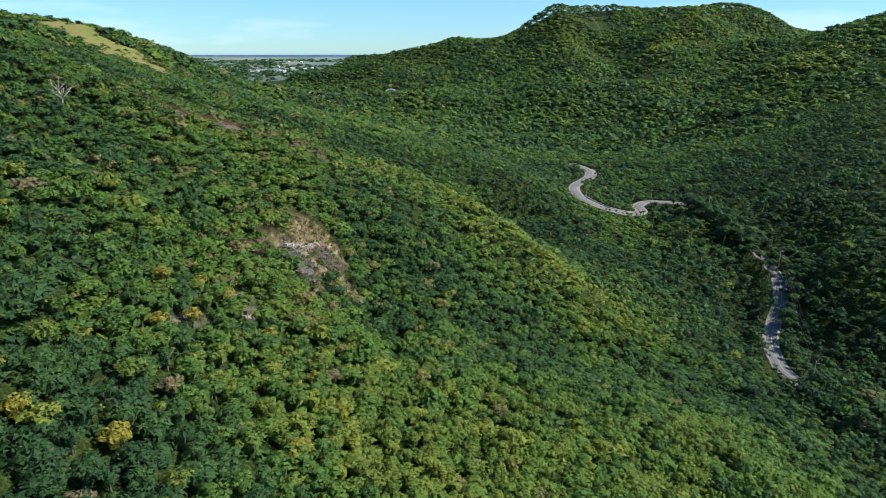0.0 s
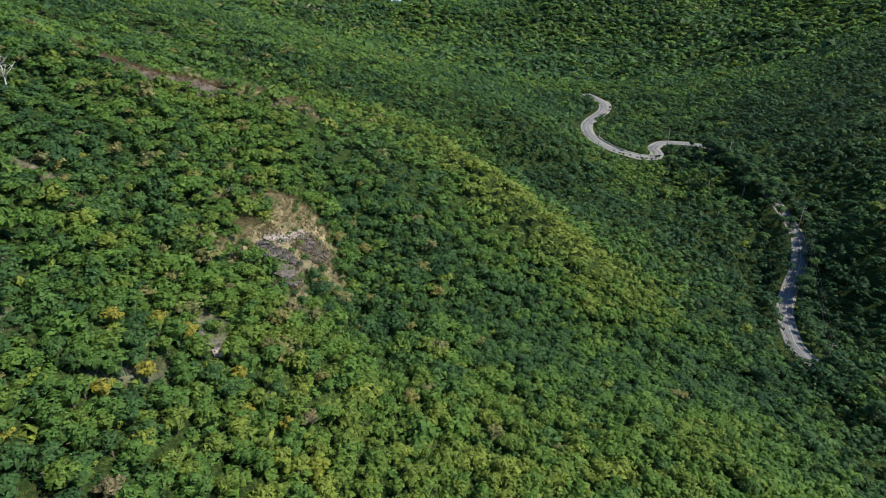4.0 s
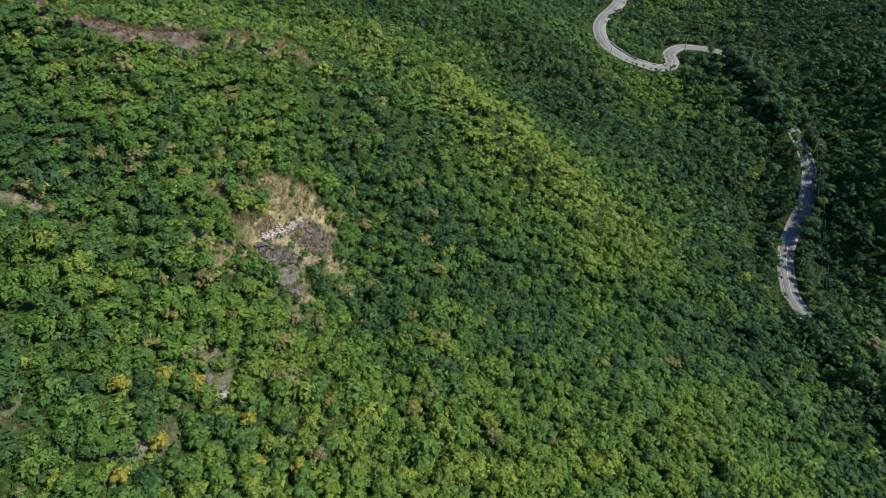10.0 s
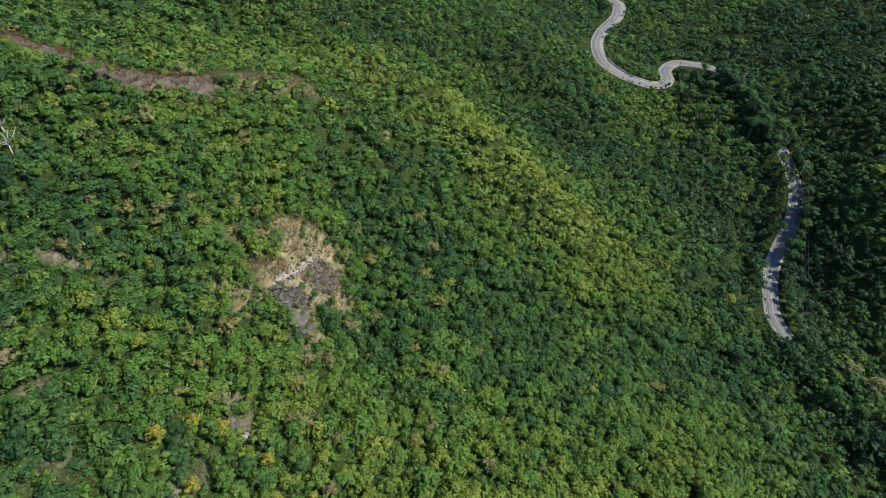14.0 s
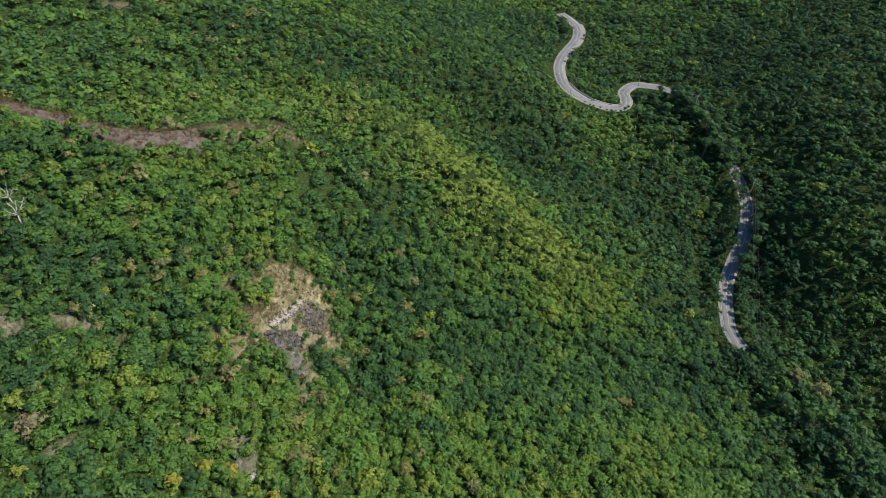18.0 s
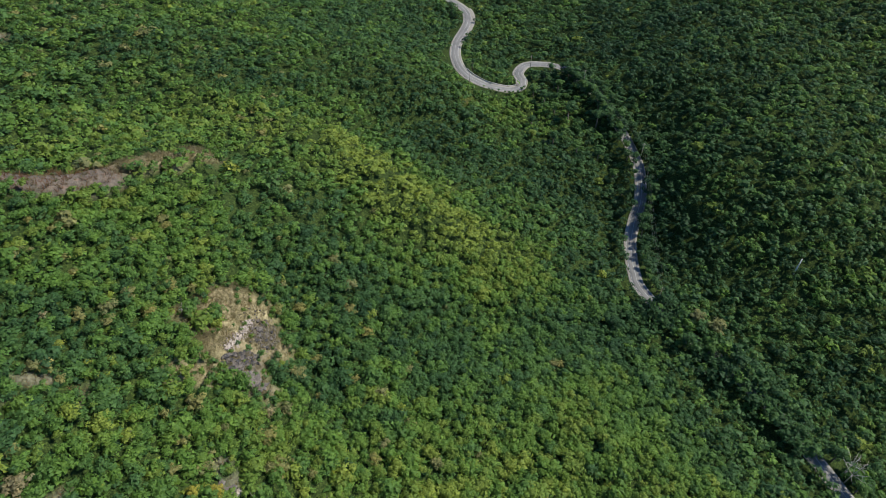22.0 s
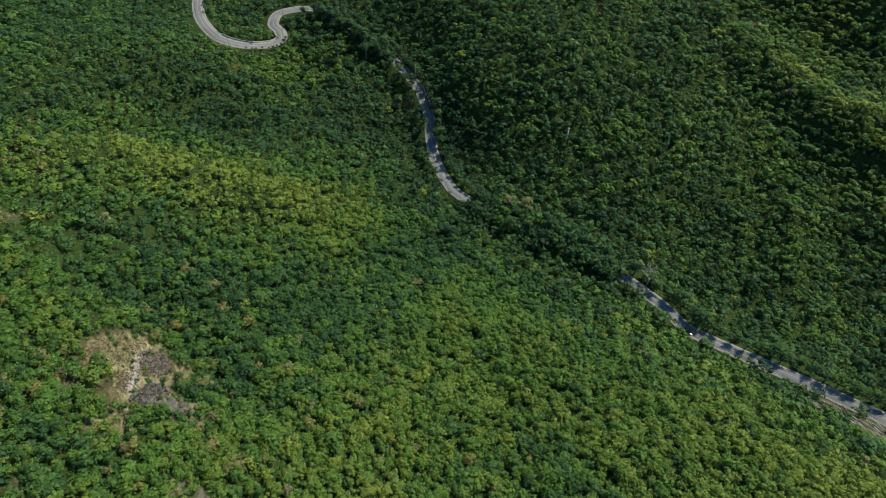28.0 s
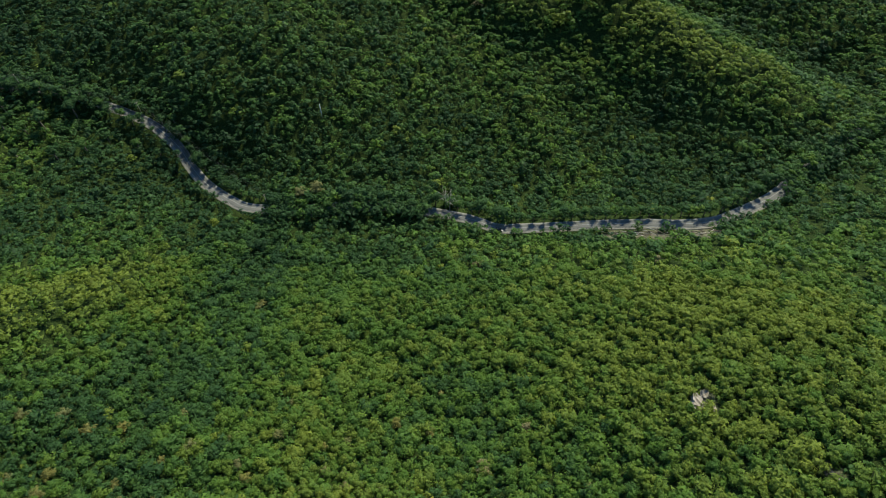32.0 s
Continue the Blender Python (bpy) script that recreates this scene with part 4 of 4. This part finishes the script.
for k in range(96):
    u, v = rng.uniform(-1, 1), rng.uniform(-1, 1)
    if k < 24:      # pale streak running down the slope
        f = k / 23
        rows.append((-34.4 - 5.4 * f + 0.6 * u, 159.0 - 11.5 * f + 0.8 * v, rng.uniform(0.3, 0.8), rng.uniform(0.3, 0.7), rng.uniform(0.2, 0.45), rng.uniform(0, 180), 12, P, "pale_block"))
    elif k < 56:    # dark broken ledges below it, in three steps across the slope
        f, step = (k - 24) % 11 / 10, (k - 24) // 11
        rows.append((-41.0 + 7.6 * f + 0.7 * step + 0.3 * u, 143.8 + 4.6 * f - 1.7 * step + 0.3 * v, rng.uniform(0.35, 1.0), rng.uniform(0.3, 0.8), rng.uniform(0.3, 0.8), 33 + 50 * v, 10 + 18 * u,
                     D if k % 2 else G, "dark_ledge"))
    elif k < 78:    # smooth grey slab under the ledges
        f = (k - 56) / 21
        rows.append((-38.0 + 6.4 * f + 1.2 * u, 141.2 - 5.6 * f + 0.9 * v, rng.uniform(0.8, 1.7), rng.uniform(0.7, 1.3), rng.uniform(0.2, 0.4), rng.uniform(0, 180), 20, G, "grey_slab"))
    else:           # broken blocks on the eastern side
        rows.append((-31.5 + 3.0 * u, 156 + 5 * v, rng.uniform(0.3, 0.8), rng.uniform(0.3, 0.8), rng.uniform(0.2, 0.5), rng.uniform(0, 180), 15, D if k % 3 == 0 else G, "broken_block"))
# loose rubble along the pale streak and under the ledges
def rubble(name, label, px, py, size, material):
    n = len(px)
    box = np.array([(x, y, z) for z in (-0.5, 0.6) for x, y in ((-1, -1), (1, -1), (1, 1), (-1, 1))], float) * 0.6
    v = box[None] * size[:, None, None] * rng.uniform(0.5, 1.3, (n, 1, 3)) * rng.uniform(0.7, 1.2, (n, 8, 3))
    a = rng.uniform(0, 2 * math.pi, n)[:, None]
    x, y = v[..., 0] * np.cos(a) - v[..., 1] * np.sin(a), v[..., 0] * np.sin(a) + v[..., 1] * np.cos(a)
    v = np.stack([x + px[:, None], y + py[:, None], v[..., 2] + ground_height(px, py)[:, None] + 0.2 * size[:, None]], -1).reshape(-1, 3)
    f = np.array([(0, 3, 2, 1), (4, 5, 6, 7), (0, 1, 5, 4), (1, 2, 6, 5), (2, 3, 7, 6), (3, 0, 4, 7)])
    return tagged(new(name, array_mesh(name, v, (np.arange(n)[:, None, None] * 8 + f[None]).reshape(-1, 4), material)), label, "rubble", kind="stuff")


f = rng.uniform(0, 1, 300)
rubble("rubble", "loose pale stones down the middle of the outcrop", -34.4 - 5.6 * f + rng.normal(0, 0.7, 300), 159.2 - 12 * f + rng.normal(0, 0.8, 300), rng.uniform(0.15, 0.5, 300), P)
f = rng.uniform(0, 1, 200)
rubble("rubble", "loose grey stones below the ledges", -38 + 6 * f + rng.normal(0, 1.4, 200), 141 - 5 * f + rng.normal(0, 1.6, 200), rng.uniform(0.15, 0.45, 200), G)
rubble("rubble", "brown-grey stones on the eastern side of the outcrop", -31.5 + rng.normal(0, 2.2, 260), 156 + rng.normal(0, 3.6, 260), rng.uniform(0.15, 0.5, 260), G)
rocks("rock_outcrop", "grey rock outcrop with pale streaks in dry grass on the slope", rows, 10)
rocks("rock_cluster", "small pale weathered rocks among dry shrubs", [
    (-38, 105, 1.3, 0.9, 1.0, 10, 5, G, "grey_rock"), (-36.6, 104.6, 0.8, 0.7, 0.8, 40, 5, P, "pale_rock"), (-33.2, 104.6, 0.6, 0.6, 0.6, 20, 5, P, "pale_rock"),
    (-28.4, 103.2, 0.7, 0.5, 0.6, 0, 5, P, "pale_rock"), (-40, 106.5, 0.9, 0.7, 0.6, 70, 5, G, "grey_rock")], 60)
rocks("rock_cluster", "pale weathered rocks showing through the scrub", [
    (47, -9, 2.0, 1.5, 0.9, 10, 10, P, "pale_rock"), (45, -12.5, 1.3, 1.2, 0.8, 40, 10, P, "pale_rock"), (49.5, -11, 1.1, 1.0, 0.7, 0, 10, P, "pale_rock"),
    (45, -8, 0.8, 0.7, 0.6, 80, 10, P, "pale_rock"), (49, -7, 0.6, 0.7, 0.5, 15, 10, P, "pale_rock")], 80)
rocks("rock_cluster", "pale bare rocks on the southern slope", [
    (30, -36, 1.2, 0.9, 0.7, 10, 10, G, "pale_rock"), (34, -33, 1.2, 1.0, 0.7, 30, 10, G, "grey_rock"), (27, -38, 0.9, 0.7, 0.5, 60, 10, P, "pale_rock")], 95)

# ---- dry grass and burnt shrubs ----
tufts = [tuft_template(9, 170 + k) for k in range(6)]


def tuft_stand(name, label, ovals, seed, spacing, leaf_tone, size, cut=0.3, spread=0.035):
    x0, x1 = min(o[0] - max(o[2:4]) for o in ovals), max(o[0] + max(o[2:4]) for o in ovals)
    y0, y1 = min(o[1] - max(o[2:4]) for o in ovals), max(o[1] + max(o[2:4]) for o in ovals)
    px, py = scatter(x0, x1, y0, y1, spacing, lambda x, y: blot(x, y, ovals, seed) > cut)
    sp = np.clip(rng.normal(leaf_tone, spread, len(px)) + 0.6 * spread * rough_noise(px, py, 4, 71), 0, 1)
    ob = new(name, stand_mesh(name, px, py, rng.uniform(*size, len(px)), sp, tufts, rng.uniform(0.7, 1.1, len(px)), 0.0))
    return tagged(ob, label, "grass", kind="stuff")


tuft_stand("dry_grass", "tall dry brown grass round the rock outcrop", OUTCROP + OUTCROP_TUFTS, 31, 0.6, 0.985, (0.5, 1.2))
tuft_stand("dry_grass", "pale straw-coloured grass along the ridge", PALE_GRASS, 35, 0.65, 0.99, (0.6, 1.2), 0.15, 0.008)
tuft_stand("green_grass", "bright green grass on a small clearing", OPEN_GREEN, 43, 0.7, 0.46, (0.6, 1.1), 0.1)
tuft_stand("burnt_shrubs", "scorched reddish brown shrubs on the cleared strip", BURNT, 33, 1.5, 0.922, (0.8, 1.6), 0.15, 0.012)

px, py = scatter(-52, -24, 134, 172, 3.0, lambda x, y: (blot(x, y, OUTCROP + OUTCROP_TUFTS, 31) > 0.3) & (rng.uniform(0, 1, len(x)) < 0.5))
ob = new("shrubs", stand_mesh("shrubs", px, py, rng.uniform(0.6, 1.5, len(px)), rng.uniform(0.15, 0.6, len(px)), near_templates, np.full(len(px), 0.9), 0.5))
tagged(ob, "small green shrubs growing between the rocks", "shrubs", kind="stuff")

px, py = scatter(-325, -180, 450, 545, 9.0, lambda x, y: (blot(x, y, FAR_GRASS, 37) > 0.5) & (rng.uniform(0, 1, len(x)) < 0.16 + 0.5 * (rough_noise(x, y, 22, 77) > 0.35)))
ob = new("shrubs", stand_mesh("shrubs", px, py, rng.uniform(1.2, 3.2, len(px)), rng.uniform(0.1, 0.5, len(px)), mid_templates, np.full(len(px), 0.7), 0.7))
tagged(ob, "dark green shrubs dotted over the hillside pasture", "shrubs", kind="stuff")

tuft_stand("dry_grass", "thin dry grass on small bare spots", BARE, 39, 0.9, 0.95, (0.5, 1.0), 0.1)

# ---- felled stems below the road ----
logs = empty("log_pile", "heap of brown felled stems below the road", "logs", m=pose(146, 5, ground_at(146, 5)))
for k in range(60):
    y = 17 - 44 * (k / 60) + rng.uniform(-2, 2)
    i = road_index(156, y)
    p = road[i] + side[i] * rng.uniform(4.8, 10.5)
    if p[0] > road[i, 0]:
        p = road[i] - side[i] * rng.uniform(5.2, 9.5)
    ln, a = rng.uniform(3, 7), math.atan2(way[i, 1], way[i, 0]) + rng.normal(0, 0.25)
    st = part("stem", limb_mesh("stem", [([(-ln / 2, 0, 0), (0, 0.15, 0.12), (ln / 2, 0, 0.05)], [0.16, 0.14, 0.09])], BARK if k % 3 else DEADWOOD), logs)
    st.matrix_parent_inverse = logs.matrix_world.inverted()
    st.matrix_world = pose(p[0], p[1], ground_at(p[0], p[1]) + rng.uniform(0.3, 1.3), 0, rng.uniform(-6, 6), math.degrees(a))

# ---- utility poles and cables ----
POLE_WOOD = simple_material("pole_wood", (0.22, 0.19, 0.15), (0.38, 0.34, 0.29), 1.2, 0.9, 0.1, 0.4, 0.02)
CABLE = simple_material("cable_sheath", (0.07, 0.07, 0.07), (0.12, 0.12, 0.11), 2.0, 0.6, 0.3, 0.1, 0.01)
POLES = [(84, 346), (128, 363), (151, 334), (159, 270), (126, 182)]
heads = []
for k, (x, y) in enumerate(POLES):
    nxt = POLES[min(k + 1, len(POLES) - 1)] if k + 1 < len(POLES) else POLES[k - 1]
    turn = math.degrees(math.atan2(nxt[1] - y, nxt[0] - x)) + 90
    pole = empty("utility_pole", "weathered wooden utility pole beside the road", "utility pole", "poles along the road", pose(x, y, ground_at(x, y), 0, 0, turn))
    part("post", limb_mesh("post", [([(0, 0, -1), (0, 0, 5), (0, 0, 10.5)], [0.17, 0.15, 0.12])], POLE_WOOD, 8), pole)
    part("crossarm", limb_mesh("crossarm", [([(-1.1, 0.15, 9.8), (1.1, 0.15, 9.8)], [0.08, 0.08])], POLE_WOOD, 4), pole)
    for o in (-0.95, 0.0, 0.95):
        part("insulator", limb_mesh("insulator", [([(o, 0.15, 9.85), (o, 0.15, 10.0), (o, 0.15, 10.12)], [0.05, 0.07, 0.04])], CONCRETE, 6), pole)
    heads.append([pole.matrix_world @ Vector((o, 0.15, 10.1)) for o in (-0.95, 0.0, 0.95)])
for a, b in zip(heads[1:], heads[2:]):
    for p, q in zip(a, b if (b[0] - a[0]).length < (b[2] - a[0]).length else b[::-1]):
        pts = [tuple(p.lerp(q, t) - Vector((0, 0, 1.3 * 4 * t * (1 - t)))) for t in np.linspace(0, 1, 13)]
        tagged(new("power_cable", limb_mesh("power_cable", [(pts, [0.022] * 13)], CABLE, 5)), "sagging power cable between roadside poles", "cable", "cables along the road")

# ---- parked car ----
CAR_PAINT = simple_material("dark_car_paint", (0.05, 0.052, 0.056), (0.07, 0.072, 0.076), 0.6, 0.3, 0.5, 0.02, 0.002)
CAR_GLASS = simple_material("dark_car_glass", (0.015, 0.017, 0.02), (0.03, 0.03, 0.035), 1.0, 0.08, 0.6, 0.0, 0.001)
RUBBER = simple_material("tyre_rubber", (0.02, 0.02, 0.02), (0.04, 0.04, 0.04), 3.0, 0.9, 0.1, 0.2, 0.005)
LAMP = simple_material("lamp_lens", (0.6, 0.6, 0.58), (0.75, 0.75, 0.72), 3.0, 0.15, 0.6, 0.0, 0.001)


def loft(name, profile, half, material, taper=1.0):
    """A body from a side outline (x, z, width factor), rounded at the sides."""
    bm = bmesh.new()
    rows = []
    for s in (-1, 1):
        rows.append([bm.verts.new((x, s * half * w, z)) for x, z, w in profile])
    n = len(profile)
    for k in range(n):
        bm.faces.new((rows[0][k], rows[0][(k + 1) % n], rows[1][(k + 1) % n], rows[1][k]))
    bm.faces.new(rows[0][::-1])
    bm.faces.new(rows[1])
    bmesh.ops.recalc_face_normals(bm, faces=bm.faces)
    bmesh.ops.bevel(bm, geom=list(bm.edges), offset=0.05, segments=2, affect="EDGES")
    me = bpy.data.meshes.new(name)
    bm.to_mesh(me)
    bm.free()
    me.materials.append(material)
    return me


ci = road_index(144, 67)
cp = road[ci] + side[ci] * (1.6 if side[ci, 0] < 0 else -1.6)
car = empty("parked_car", "small dark grey car with dark windows stopped on the road", "car",
            m=pose(cp[0], cp[1], road_z[ci] + 0.12, 0, 0, math.degrees(math.atan2(way[ci, 1], way[ci, 0]))))
part("body", loft("body", [(-2.1, 0.35, 0.95), (-2.1, 0.85, 0.95), (-1.5, 0.95, 1), (0.9, 0.95, 1), (2.0, 0.75, 0.92), (2.1, 0.4, 0.9)], 0.85, CAR_PAINT), car)
part("cabin", loft("cabin", [(-1.7, 0.93, 0.95), (-1.2, 1.38, 0.8), (0.2, 1.4, 0.8), (0.95, 0.93, 0.92)], 0.80, CAR_GLASS), car, "dark glass cabin")
part("roof", loft("roof", [(-1.25, 1.36, 0.86), (-1.2, 1.46, 0.84), (0.15, 1.47, 0.84), (0.25, 1.37, 0.86)], 0.78, CAR_PAINT), car)
for x in (-1.3, 1.3):
    for y in (-0.78, 0.78):
        w = part("wheel", limb_mesh("wheel", [([(x, y - 0.1, 0.3), (x, y + 0.1, 0.3)], [0.31, 0.31])], RUBBER, 14), car, "black tyre")
        part("rim", limb_mesh("rim", [([(x, y - 0.115, 0.3), (x, y + 0.115, 0.3)], [0.18, 0.18])], LAMP, 10), w, "grey metal rim")
for y in (-0.6, 0.6):
    part("headlight", limb_mesh("headlight", [([(2.0, y, 0.66), (2.1, y, 0.64)], [0.12, 0.1])], LAMP, 8), car, "clear headlight")

# ---- houses at the pass and in the far plain ----
WALL = simple_material("white_render", (0.50, 0.49, 0.46), (0.64, 0.63, 0.60), 0.3, 0.8, 0.2, 0.2, 0.01)
ROOF_PALE = simple_material("pale_metal_roof", (0.46, 0.47, 0.48), (0.60, 0.60, 0.60), 0.3, 0.5, 0.4, 0.1, 0.01)
ROOF_RED = simple_material("rusty_roof", (0.28, 0.13, 0.09), (0.38, 0.20, 0.14), 0.3, 0.7, 0.3, 0.2, 0.02)


def house(label, wide, deep, high, roof_mat, m, group=""):
    """house > wall, roof, door, each window."""
    ob = empty("house", label, "house", group, m)
    part("wall", loft("wall", [(-wide / 2, -3, 1), (-wide / 2, high, 1), (wide / 2, high, 1), (wide / 2, -3, 1)], deep / 2, WALL), ob)
    part("roof", loft("roof", [(-wide / 2 - 0.5, high, 1), (0, high + wide * 0.16, 1), (wide / 2 + 0.5, high, 1), (0, high - 0.05, 1)], deep / 2 + 0.5, roof_mat), ob)
    part("door", loft("door", [(-0.5, 0, 1), (-0.5, 2.1, 1), (0.5, 2.1, 1), (0.5, 0, 1)], deep / 2 + 0.04, CAR_GLASS), ob)
    for x in (-wide / 3.2, wide / 3.2):
        part("window", loft("window", [(x - 0.6, 1.0, 1), (x - 0.6, 2.1, 1), (x + 0.6, 2.1, 1), (x + 0.6, 1.0, 1)], deep / 2 + 0.03, CAR_GLASS), ob)
    return ob


house("white house with a pale metal roof below the pass", 13, 9, 4.2, ROOF_PALE, pose(-72, 872, ground_at(-72, 872) + 2.0, 0, 0, 8))
for x, y, a in ((-206, 770, 30), (-186, 781, -15)):
    house("small house with a grey roof at the pass", 8, 6, 3.0, ROOF_PALE, pose(x, y, ground_at(x, y) + 0.6, 0, 0, a))
white, red = (house(l, 16, 11, 6, r, pose(-620 + 40 * k, 2500, ground_at(-620 + 40 * k, 2500), 0, 0, 20), "houses in the far plain")
              for k, (l, r) in enumerate((("white house with a pale roof in the far plain", ROOF_PALE), ("white house with a rusty roof in the far plain", ROOF_RED))))
for k in range(13):
    y = rng.uniform(2050, 3500)
    x = -y * rng.uniform(0.20, 0.33)
    copy_thing(white if k % 3 else red, pose(x, y, ground_at(x, y) + 1, 0, 0, rng.uniform(0, 180)))
# clumps of trees between the far houses
px, py = scatter(-1500, -100, 1650, 3700, 42, lambda x, y: (x < -0.06 * y) & (x > -0.40 * y) & (rough_noise(x, y, 180, 61) > -0.25))
ob = new("far_trees", stand_mesh("far_trees", px, py, rng.uniform(9, 17, len(px)), rng.uniform(0.05, 0.3, len(px)), far_templates, np.full(len(px), 0.6), 2.0))
tagged(ob, "scattered dark green trees in the far plain", "trees", kind="stuff")
